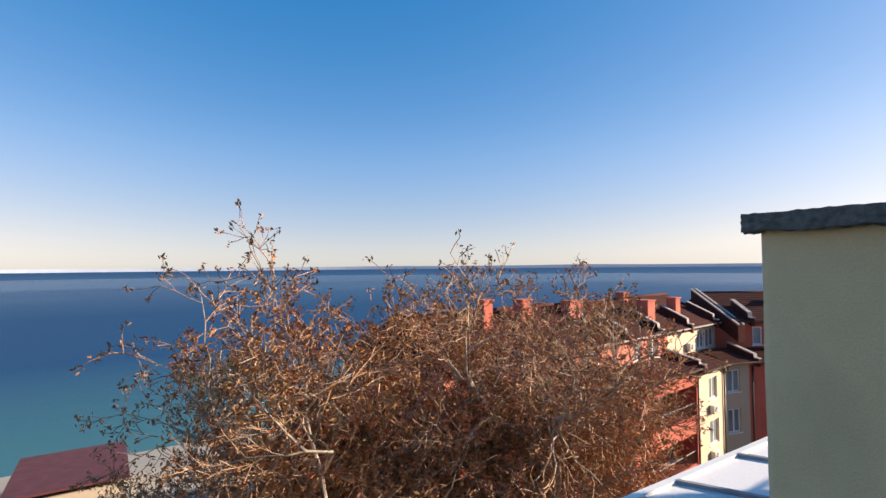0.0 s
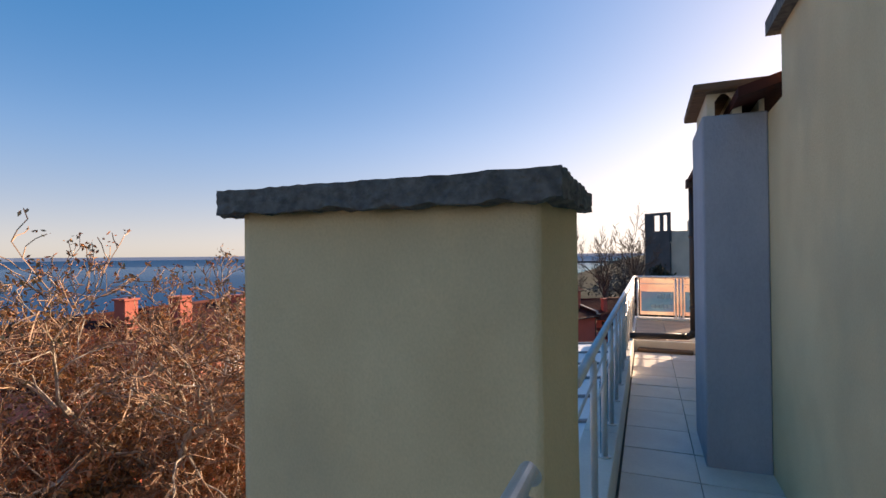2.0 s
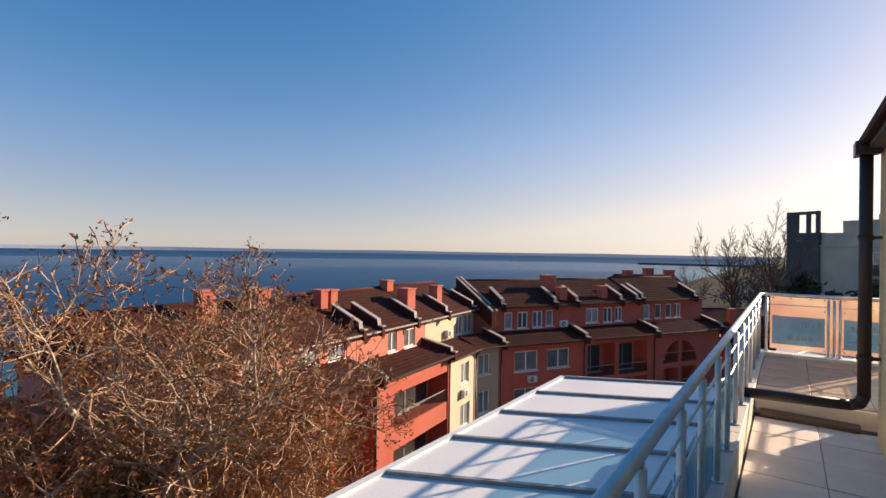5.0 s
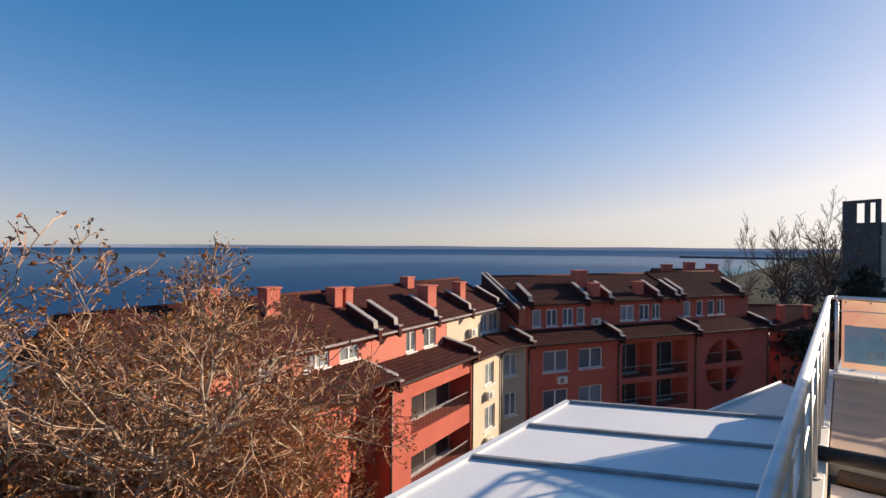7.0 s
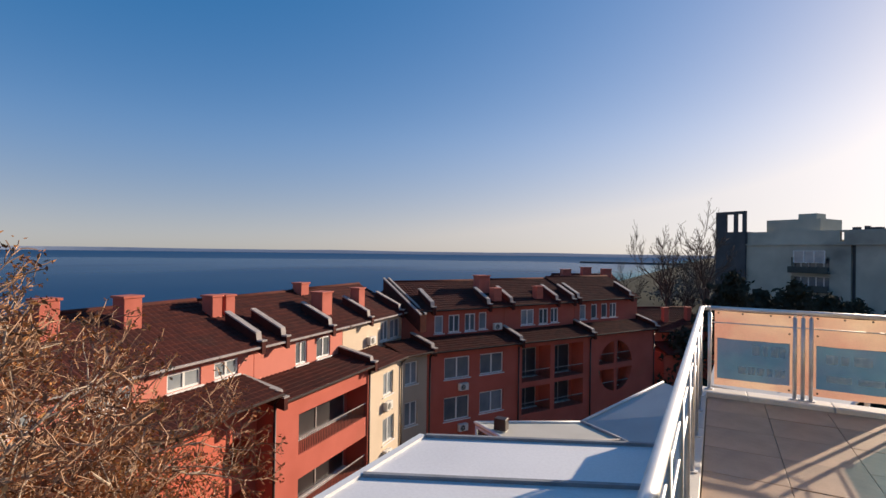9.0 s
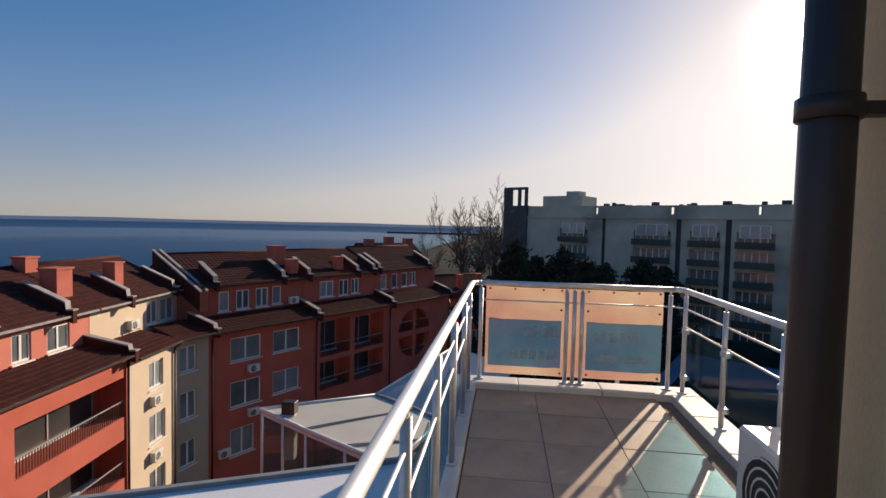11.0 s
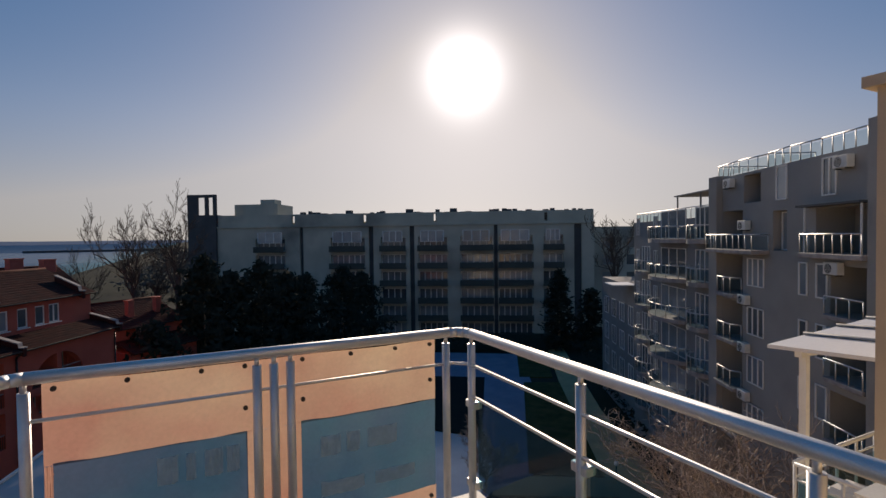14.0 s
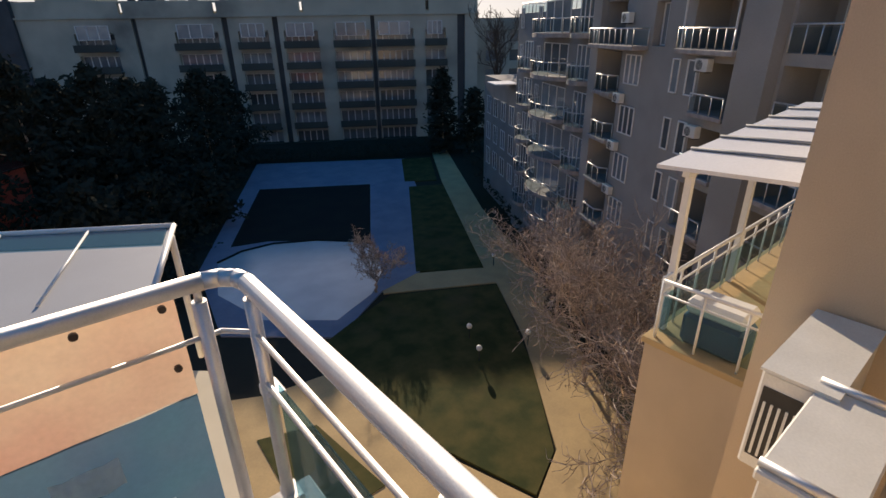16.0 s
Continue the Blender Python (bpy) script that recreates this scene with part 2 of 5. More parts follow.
M_BANNERB = mat("blue_banner_print", (0.05, 0.13, 0.22), (0.12, 0.15, 0.24), 0.6, scale=2.2, bump=0.05, stain=(0.09, 0.25, 0.31), stain_at=(0.45, 0.7))
M_BLUEBAG = mat("blue_plastic", (0.03, 0.12, 0.2), (0.02, 0.09, 0.16), 0.4, scale=3)
M_GLASS = glass("rail_glass", (0.55, 0.78, 0.86), 0.03, 0.72)
M_SUNGLASS = glass("sunroom_glass", (0.8, 0.86, 0.86), 0.03, 0.6)
M_BLUEGLASS = glass("balcony_blue_glass", (0.7, 0.78, 0.8), 0.1, 0.97)

M_PRINT = mat("faded_pale_print", (0.5, 0.64, 0.72), (0.38, 0.52, 0.6), 0.6, scale=14, bump=0.02)
for _m, _c in ((M_PRINT, (0.2, 0.35, 0.42, 1)), (M_BANNERP, (0.82, 0.5, 0.36, 1)), (M_BANNERB, (0.14, 0.29, 0.38, 1))):
    _n, _l = _m.node_tree.nodes, _m.node_tree.links
    _tr = _n.new("ShaderNodeBsdfTranslucent")
    _l.new([q for q in _n if q.type == "HUE_SAT"][0].outputs[0], _tr.inputs[0])
    _ms = _n.new("ShaderNodeMixShader")
    _ms.inputs[0].default_value = 0.36
    _l.new(_n["Principled BSDF"].outputs[0], _ms.inputs[1])
    _l.new(_tr.outputs[0], _ms.inputs[2])
    _l.new(_ms.outputs[0], _n["Material Output"].inputs[0])

M_ROOFBEIGE = mat("beige_roof_panel", (0.62, 0.57, 0.47), (0.55, 0.51, 0.42), 0.5, scale=0.6, bump=0.05)
M_ROOFGREY = mat("grey_roof_sheet", (0.5, 0.49, 0.47), (0.44, 0.43, 0.42), 0.5, scale=0.5, bump=0.05)
M_SIDE = mat("beige_side_render", (0.6, 0.49, 0.36), (0.54, 0.44, 0.32), 0.9, scale=1.2, bump=0.3, fine=120, stretch=(1, 1, 0.6), stain=(0.44, 0.36, 0.27), stain_at=(0.52, 0.78))
# far shore: distance haze put into the colour plus a faint glow
M_SHORE = mat("painted_haze_shore", (0.4, 0.46, 0.56), (0.34, 0.4, 0.5), 1.0, scale=0.002, bump=0.0, fine=0.01, spec=0.0)
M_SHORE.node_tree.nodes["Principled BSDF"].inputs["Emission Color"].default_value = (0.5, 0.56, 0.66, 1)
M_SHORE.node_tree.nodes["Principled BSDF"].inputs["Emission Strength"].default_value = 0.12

# sea
M_SEA = bpy.data.materials.new("sea_water")
M_SEA.use_nodes = True
_t = M_SEA.node_tree
_b = _t.nodes["Principled BSDF"]
_b.inputs["Roughness"].default_value = 0.25
_co = _t.nodes.new("ShaderNodeTexCoord")
_mp = _t.nodes.new("ShaderNodeMapping")
_mp.inputs["Scale"].default_value = (0.004, 0.0012, 1)
_n1 = _t.nodes.new("ShaderNodeTexNoise")
_n1.inputs["Scale"].default_value, _n1.inputs["Detail"].default_value = 1.2, 5
_r = _t.nodes.new("ShaderNodeValToRGB")
_r.color_ramp.elements[0].position, _r.color_ramp.elements[1].position = 0.42, 0.62
_r.color_ramp.elements[0].color, _r.color_ramp.elements[1].color = (0.005, 0.035, 0.085, 1), (0.01, 0.055, 0.11, 1)
_sx = _t.nodes.new("ShaderNodeSeparateXYZ")
_sh = _t.nodes.new("ShaderNodeMapRange")
_sh.inputs["From Min"].default_value, _sh.inputs["From Max"].default_value = -165, -75
_mx = _t.nodes.new("ShaderNodeMix")
_mx.data_type = "RGBA"
_mx.inputs["B"].default_value = (0.05, 0.2, 0.2, 1)
_ln = _t.nodes.new("ShaderNodeVectorMath")
_ln.operation = "LENGTH"
_ad = _t.nodes.new("ShaderNodeMath")
_ad.operation = "MULTIPLY_ADD"
_ad.inputs[1].default_value = 500
_sc = _t.nodes.new("ShaderNodeMath")
_sc.operation = "DIVIDE"
_sc.inputs[1].default_value = 3000
_fr = _t.nodes.new("ShaderNodeValToRGB")
_el = _fr.color_ramp.elements
_el[0].position, _el[0].color = 0.17, (0.85, 0.85, 0.85, 1)
_el[1].position, _el[1].color = 0.3, (0.6, 0.6, 0.6, 1)
for _p, _v in ((0.36, 0.35), (0.56, 0.3), (0.6, 0.72), (0.9, 0.85)):
    _e = _el.new(_p)
    _e.color = (_v, _v, _v, 1)
_df = _t.nodes.new("ShaderNodeBsdfDiffuse")
_df.inputs[0].default_value = (0.01, 0.07, 0.165, 1)
_mw = _t.nodes.new("ShaderNodeMix")
_mw.data_type = "RGBA"
_mw.inputs["A"].default_value = (0.01, 0.07, 0.165, 1)
_mw.inputs["B"].default_value = (0.05, 0.17, 0.2, 1)
_t.links.new(_sh.outputs[0], _mw.inputs["Factor"])
_t.links.new(_mw.outputs["Result"], _df.inputs[0])
_msx = _t.nodes.new("ShaderNodeMixShader")
_t.links.new(_co.outputs["Object"], _ln.inputs[0])
_t.links.new(_n1.outputs["Fac"], _ad.inputs[0])
_t.links.new(_ln.outputs["Value"], _ad.inputs[2])
_t.links.new(_ad.outputs[0], _sc.inputs[0])
_t.links.new(_sc.outputs[0], _fr.inputs[0])
_t.links.new(_fr.outputs[0], _msx.inputs[0])
_t.links.new(_b.outputs[0], _msx.inputs[1])
_t.links.new(_df.outputs[0], _msx.inputs[2])
_t.links.new(_msx.outputs[0], _t.nodes["Material Output"].inputs[0])
_wv = _t.nodes.new("ShaderNodeTexNoise")
_wv.inputs["Scale"].default_value, _wv.inputs["Detail"].default_value = 0.35, 6
_bp = _t.nodes.new("ShaderNodeBump")
_bp.inputs["Strength"].default_value, _bp.inputs["Distance"].default_value = 0.5, 0.6
for _a, _c in ((_co.outputs["Object"], _mp.inputs[0]), (_mp.outputs[0], _n1.inputs["Vector"]), (_n1.outputs["Fac"], _r.inputs[0]),
               (_co.outputs["Object"], _sx.inputs[0]), (_sx.outputs["X"], _sh.inputs["Value"]), (_sh.outputs[0], _mx.inputs["Factor"]),
               (_r.outputs[0], _mx.inputs["A"]), (_mx.outputs["Result"], _b.inputs["Base Color"]),
               (_co.outputs["Object"], _wv.inputs["Vector"]), (_wv.outputs["Fac"], _bp.inputs["Height"]), (_bp.outputs[0], _b.inputs["Normal"])):
    _t.links.new(_a, _c)


# ---- builders ----
def box(bm, x0, x1, y0, y1, z0, z1, m=None):
    vs = [Vector((x, y, z)) for z in (z0, z1) for y in (y0, y1) for x in (x0, x1)]
    if m is not None:
        vs = [m @ v for v in vs]
    v = [bm.verts.new(c) for c in vs]
    for q in ((0, 2, 3, 1), (4, 5, 7, 6), (0, 1, 5, 4), (2, 6, 7, 3), (0, 4, 6, 2), (1, 3, 7, 5)):
        bm.faces.new([v[k] for k in q])
    return v


def tube(bm, a, b, r0, r1=None, n=10, caps=True):
    a, b = Vector(a), Vector(b)
    r1 = r0 if r1 is None else r1
    q = (b - a).to_track_quat("Z", "Y")
    ra = [bm.verts.new(a + q @ Vector((math.cos(k * math.tau / n) * r0, math.sin(k * math.tau / n) * r0, 0))) for k in range(n)]
    rb = [bm.verts.new(b + q @ Vector((math.cos(k * math.tau / n) * r1, math.sin(k * math.tau / n) * r1, 0))) for k in range(n)]
    for k in range(n):
        f = bm.faces.new((ra[k], ra[(k + 1) % n], rb[(k + 1) % n], rb[k]))
        f.smooth = True
    if caps:
        bm.faces.new(ra[::-1])
        bm.faces.new(rb)


def bend(bm, pts, r, n=10):
    for a, b in zip(pts, pts[1:]):
        tube(bm, a, b, r, n=n)
    for p in pts[1:-1]:
        s = bmesh.ops.create_uvsphere(bm, u_segments=n, v_segments=6, radius=r, matrix=Matrix.Translation(p))
        for f in {f for v in s["verts"] for f in v.link_faces}:
            f.smooth = True


def poly(bm, pts, z0, z1):
    """A slab over a plan outline; pts may carry their own top z."""
    top = [bm.verts.new((p[0], p[1], p[2] if len(p) > 2 else z1)) for p in pts]
    low = [bm.verts.new((p[0], p[1], (p[2] - (z1 - z0)) if len(p) > 2 else z0)) for p in pts]
    bm.faces.new(top)
    bm.faces.new(low[::-1])
    n = len(pts)
    for k in range(n):
        bm.faces.new((top[k], low[k], low[(k + 1) % n], top[(k + 1) % n]))


def bevel(bm, w, seg=1):
    bmesh.ops.recalc_face_normals(bm, faces=bm.faces)
    bmesh.ops.bevel(bm, geom=list(bm.edges), offset=w, segments=seg, affect="EDGES", profile=0.5)


def part(name, bm, material, parent=None, label="", kind=""):
    me = bpy.data.meshes.new(name)
    bmesh.ops.recalc_face_normals(bm, faces=bm.faces)
    bm.to_mesh(me)
    bm.free()
    me.materials.append(material)
    ob = new(name, me)
    if parent is not None:
        ob.parent = parent
    return tagged(ob, label, kind=kind)


def boxpart(name, dims, material, parent=None, label="", m=None, bev=0.0, kind=""):
    bm = bmesh.new()
    box(bm, *dims, m)
    if bev:
        bevel(bm, bev)
    return part(name, bm, material, parent, label, kind)


def thing(name, label, category, group="", kind="", m=None):
    ob = new(name)
    ob.empty_display_size = 0.2
    if m is not None:
        ob.matrix_world = m
    return tagged(ob, label, category, group, kind)


def structure(name, bm, material, label, category):
    return tagged(part(name, bm, material), label, category, kind="structure")


# ---- ground, sea and distance ----
bm = bmesh.new()
xs = [-86, -80, -68, -56, -46, 0, 60, 200, 1000, 4800]
ys = [-3000, -300, -60, 0, 60, 150, 400, 1200, 2500, 4800]
gz = {-86: -25.0, -80: -23.2, -68: -21.0, -56: -18.5, -46: -17.2}
grid = [[bm.verts.new((x, y, gz.get(x, -17.2))) for x in xs] for y in ys]
for j in range(len(ys) - 1):
    for i in range(len(xs) - 1):
        bm.faces.new((grid[j][i], grid[j][i + 1], grid[j + 1][i + 1], grid[j + 1][i]))
ground = structure("ground", bm, M_GROUND, "dull brown winter ground around the buildings", "ground")
bm = bmesh.new()
for (xa, za), (xb, zb) in zip(((-86, -24.9), (-80, -23.1), (-68, -20.9), (-56, -18.4), (-46, -17.1)), ((-80, -23.1), (-68, -20.9), (-56, -18.4), (-46, -17.1), (-34, -17.1))):
    poly(bm, [(xa, -300, za), (xb, -300, zb), (xb, 200, zb), (xa, 200, za)], -0.05, 0.0)
structure("beach", bm, M_SAND, "strip of pale sand between houses and sea", "beach")
bm = bmesh.new()
box(bm, -4850, -78, -4800, 4850, -26, -23.2)
structure("water", bm, M_SEA, "calm blue sea reaching to the horizon", "sea")
bm = bmesh.new()
box(bm, -330, -60, 1398, 1406, -25, -18.5)
structure("pier", bm, M_HOTELDARK, "long dark breakwater pier out in the sea", "pier")

# distant strip up to the horizon line, in the haze-painted shore colour
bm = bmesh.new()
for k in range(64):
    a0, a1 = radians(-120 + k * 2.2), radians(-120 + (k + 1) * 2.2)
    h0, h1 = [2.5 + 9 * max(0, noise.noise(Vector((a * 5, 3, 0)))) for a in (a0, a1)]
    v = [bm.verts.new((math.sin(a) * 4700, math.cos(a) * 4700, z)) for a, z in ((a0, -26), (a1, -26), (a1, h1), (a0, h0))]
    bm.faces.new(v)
structure("backdrop", bm, M_SHORE, "low shore strip on the sea horizon, haze painted blue-grey", "shore")

# ---- the roof walkway ----
WZ, TZ = 0.03, 0.22
bm = bmesh.new()
box(bm, 0.08, 1.63, -4.0, 11.289, -0.34, WZ - 0.02)
floor = structure("floor_walkway", bm, M_JOINT, "narrow roof walkway laid with pale tiles", "floor")
bm = bmesh.new()
box(bm, 0.08, 2.44, 11.3, 14.49, -0.35, TZ - 0.02)
box(bm, 1.64, 2.44, 10.76, 11.3, -0.35, TZ - 0.02)
terrace = structure("floor_terrace", bm, M_EARTHJOINT, "small raised roof terrace laid with worn tiles", "floor")
bm = bmesh.new()
box(bm, 0.06, 6.4, -4.2, 11.0, -17.2, -0.35)
box(bm, 0.1, 2.42, 11.0, 14.47, -17.2, -0.35)
structure("wall_own_building", bm, M_YELLOW, "yellow rendered outer wall of the apartment block", "wall")
# coping along the rail
cop = thing("coping", "white stone coping under the steel railing", "coping", kind="structure")
for y0, y1 in ((-3.9, -2.1), (-2.1, -0.3), (-0.3, 1.4), (1.4, 3.02), (3.6, 5.6), (5.6, 7.4), (7.4, 9.2), (9.2, 11.0), (11.0, 12.8), (12.8, 14.22)):
    boxpart("slab", (0.06, 0.335, y0 + 0.004, y1 - 0.004, WZ - 0.2, (0.34 if y1 < 11.2 else 0.27)), M_KERB, cop, bev=0.006)
for x0, x1 in ((0.06, 0.75), (0.75, 1.55), (1.55, 2.45)):
    boxpart("slab", (x0 + 0.004, x1 - 0.004, 14.225, 14.5, TZ - 0.3, 0.27), M_KERB, cop, bev=0.006)
for y0, y1 in ((11.02, 12.0), (12.0, 13.0), (13.0, 13.7), (13.7, 14.22)):
    boxpart("slab", (2.18, 2.45, y0 + 0.004, y1 - 0.004, TZ - 0.3, 0.27), M_KERB, cop, bev=0.006)

# ---- railing ----
RAIL_Z = 1.25


def railing(pts, posts, label, group="roof railing"):
    r = thing("railing", label, "railing", group)
    bm = bmesh.new()
    bend(bm, pts, 0.026, 14)
    part("handrail", bm, M_STEEL, r)
    for p in posts:
        bm = bmesh.new()
        tube(bm, (p[0], p[1], p[2]), (p[0], p[1], RAIL_Z - 0.055), 0.021, n=12)
        tube(bm, (p[0], p[1], RAIL_Z - 0.055), (p[0], p[1], RAIL_Z - 0.02), 0.011, n=8)
        tube(bm, (p[0], p[1], p[2]), (p[0], p[1], p[2] + 0.012), 0.045, n=14)
        part("post", bm, M_STEEL, r)
    return r


LX = 0.272
near_posts = [(LX, y, 0.34) for y in (0.25, 1.1, 1.85, 2.5)]
r0 = railing([(LX, 0.18, RAIL_Z), (LX, 2.54, RAIL_Z), (LX, 2.6, RAIL_Z - 0.04)], near_posts, "stainless steel railing ending before the yellow chimney")
long_posts = [4.3, 5.06, 5.81, 6.57, 7.24, 8.01, 8.69, 9.45, 10.2, 10.93, 11.7, 12.53, 13.38, 14.0]
r1 = railing([(LX, 3.515, RAIL_Z), (LX, 14.31, RAIL_Z), (LX + 0.012, 14.355, RAIL_Z), (LX + 0.045, 14.388, RAIL_Z), (LX + 0.09, 14.40, RAIL_Z), (2.21, 14.40, RAIL_Z), (2.255, 14.388, RAIL_Z), (2.288, 14.355, RAIL_Z), (2.30, 14.31, RAIL_Z), (2.30, 11.06, RAIL_Z)],
             [(LX, y, 0.34 if y < 11.2 else 0.27) for y in long_posts]
             + [(x, 14.40, 0.27) for x in (0.36, 1.21, 1.285, 1.36, 2.19)] + [(2.305, y, 0.27) for y in (14.32, 13.46, 12.63, 11.8)],
             "stainless steel roof railing around walkway and terrace")
bm = bmesh.new()
for z in (1.08, 0.9):
    tube(bm, (LX, 3.52 if z > 1 else 4.3, z), (LX, 14.33, z), 0.008, n=8)
part("cross_bar", bm, M_STEEL, r1)
bm = bmesh.new()
for z in (1.08,):
    bend(bm, [(0.36, 14.40, z), (2.23, 14.40, z), (2.30, 14.33, z)], 0.008, 8)
part("cross_bar", bm, M_STEEL, r1)
for z in (1.08, 0.91):
    bm = bmesh.new()
    tube(bm, (2.30, 14.33, z), (2.30, 11.06, z), 0.009, n=8)
    part("cross_bar", bm, M_STEEL, r1)
for y0, y1 in list(zip(long_posts[1:], long_posts[2:])):
    g = boxpart("glass_pane", (LX - 0.035, LX - 0.029, y0 + 0.03, y1 - 0.03, 0.3 if y0 > 11 else 0.2, 0.88), M_GLASS, r1, "blue-green tinted glass")
for y0, y1 in ((11.8, 12.63), (12.63, 13.46), (13.46, 14.32)):
    boxpart("glass_pane", (2.325, 2.331, y0 + 0.03, y1 - 0.03, 0.41, 0.9), M_GLASS, r1, "blue-green tinted glass")
# clamps
for y in (14.32, 13.46, 12.63):
    for z in (0.42, 0.86):
        boxpart("clamp", (2.29, 2.345, y - 0.045, y + 0.045, z - 0.02, z + 0.02), M_STEEL, r1, bev=0.004)

# ---- yellow chimney beside the walkway ----
ch = thing("chimney", "yellow rendered chimney block with a rough concrete cap", "chimney")
bm = bmesh.new()
box(bm, -1.235, 0.205, 3.1, 3.5, -0.4, 2.04)
bmesh.ops.subdivide_edges(bm, edges=bm.edges, cuts=36, use_grid_fill=True)
for v in bm.verts:
    v.co.x += (v.co.y - 3.1) * 0.2
    v.co += noise.noise_vector(v.co * 2.2) * 0.006 + noise.noise_vector(v.co * 12) * 0.0022
for f in bm.faces:
    f.smooth = True
part("shaft", bm, M_YELLOW, ch)
bm = bmesh.new()
box(bm, -1.31, 0.3, 3.0, 3.58, 2.028, 2.14)
bmesh.ops.subdivide_edges(bm, edges=bm.edges, cuts=40, use_grid_fill=True)
for v in bm.verts:
    v.co.x += (v.co.y - 3.0) * 0.08
    d = noise.noise_vector(v.co * 8) * 0.004 + noise.noise_vector(v.co * 34) * 0.008
    v.co += d
    if v.co.z > 2.1:
        v.co.z -= max(0.0, v.co.y - 3.05) * 0.09
    if v.co.z < 2.06:
        v.co.z += noise.noise(v.co * 9) * 0.02 + noise.noise(v.co * 25) * 0.012
part("cap", bm, M_CONCRETE, ch, "rough chipped concrete cap")

# ---- building on the inner side ----
bm = bmesh.new()
box(bm, 1.5, 6.4, -4.2, 5.5, -0.35, 3.45)
box(bm, 1.5, 6.4, 5.5, 6.9, -0.35, 2.96)
box(bm, 1.42, 6.4, 6.9, 10.75, -0.35, 2.96)
structure("wall_inner", bm, M_YELLOW, "yellow cream rendered wall beside the walkway", "wall")
# grey-blue flue shaft
fl = thing("flue_shaft", "blue-grey rendered flue shaft with slab cap beside the walkway", "chimney")
boxpart("shaft", (1.02, 1.5, 5.95, 6.9, 0.01, 2.98), M_BLUEGREY, fl, bev=0.012)
for x0, x1 in ((1.06, 1.12), (1.25, 1.32), (1.44, 1.48)):
    boxpart("pier", (x0, x1, 5.98, 6.86, 2.98, 3.17), M_CREAM, fl)
hole_n = 14
for (hx, hw) in ((1.185, 0.13), (1.38, 0.12)):
    up = [(hx - hw / 2 + hw * k / hole_n, 3.17) for k in range(hole_n + 1)]
    lo = [(hx - hw / 2 + hw * k / hole_n, 3.17 - 0.07 + 0.065 * math.sin(math.pi * k / hole_n)) for k in range(hole_n + 1)]
    for y in (5.985, 6.85):
        bm = bmesh.new()
        for k in range(hole_n):
            bm.faces.new([bm.verts.new((a, y, z)) for a, z in (up[k], lo[k], lo[k + 1], up[k + 1])])
        bmesh.ops.remove_doubles(bm, verts=bm.verts, dist=0.0005)
        part("arch_lintel", bm, M_CREAM, fl)
bm = bmesh.new()
box(bm, 0.95, 1.56, 5.86, 6.98, 3.17, 3.235)
bevel(bm, 0.012)
part("cap", bm, M_WOOD, fl, "brown slab cap")
# roof edge above the walkway
eave = thing("roof_eave", "dark brown metal roof edge with gutter", "roof edge", kind="structure")
boxpart("fascia", (1.3, 1.5, 6.95, 10.8, 2.97, 3.12), M_DARKPIPE, eave, bev=0.01)
bm = bmesh.new()
poly(bm, [(1.24, 5.62, 3.1), (6.4, 5.62, 4.6), (6.4, 10.85, 4.6), (1.24, 10.85, 3.1)], -0.08, 0.0)
part("roof_sheet", bm, M_ROOF, eave)
bm = bmesh.new()
box(bm, 1.42, 6.4, -4.3, 5.6, 3.45, 3.56)
part("slab", bm, M_CONCRETE, eave)
# downpipe
dp = thing("downpipe", "dark brown plastic downpipe crossing the walkway end", "downpipe")
bm = bmesh.new()
bend(bm, [(1.295, 10.6, 3.0), (1.295, 10.6, 0.52), (1.265, 10.6, 0.44), (1.19, 10.6, 0.41), (0.2, 10.6, 0.38)], 0.056, 14)
part("pipe", bm, M_DARKPIPE, dp)
for z in (0.9, 2.1):
    bm = bmesh.new()
    tube(bm, (1.295, 10.6, z - 0.025), (1.295, 10.6, z + 0.025), 0.066, n=14)
    box(bm, 1.33, 1.43, 10.58, 10.62, z - 0.015, z + 0.015)
    part("bracket", bm, M_DARKPIPE, dp)
bm = bmesh.new()
poly(bm, [(1.2, 10.5, 3.06), (1.4, 10.5, 3.06), (1.4, 10.72, 3.08), (1.2, 10.72, 3.06)], -0.14, 0.0)
part("hopper", bm, M_DARKPIPE, dp)
# step up to the terrace
st = thing("step", "pale stone step with a weathered board before the terrace", "step", kind="structure")
boxpart("riser", (0.34, 1.62, 11.24, 11.3, 0.0, TZ - 0.012), M_KERB, st, "pale stone riser", bev=0.006)
boxpart("board", (0.4, 1.32, 10.98, 11.2, 0.032, 0.085), M_WOOD, st, "weathered brown board lying on the tiles", m=Matrix.Translation((0.86, 11.09, 0)) @ pose(0, 0, 0, 0, 0, -4) @ Matrix.Translation((-0.86, -11.09, 0)), bev=0.012)


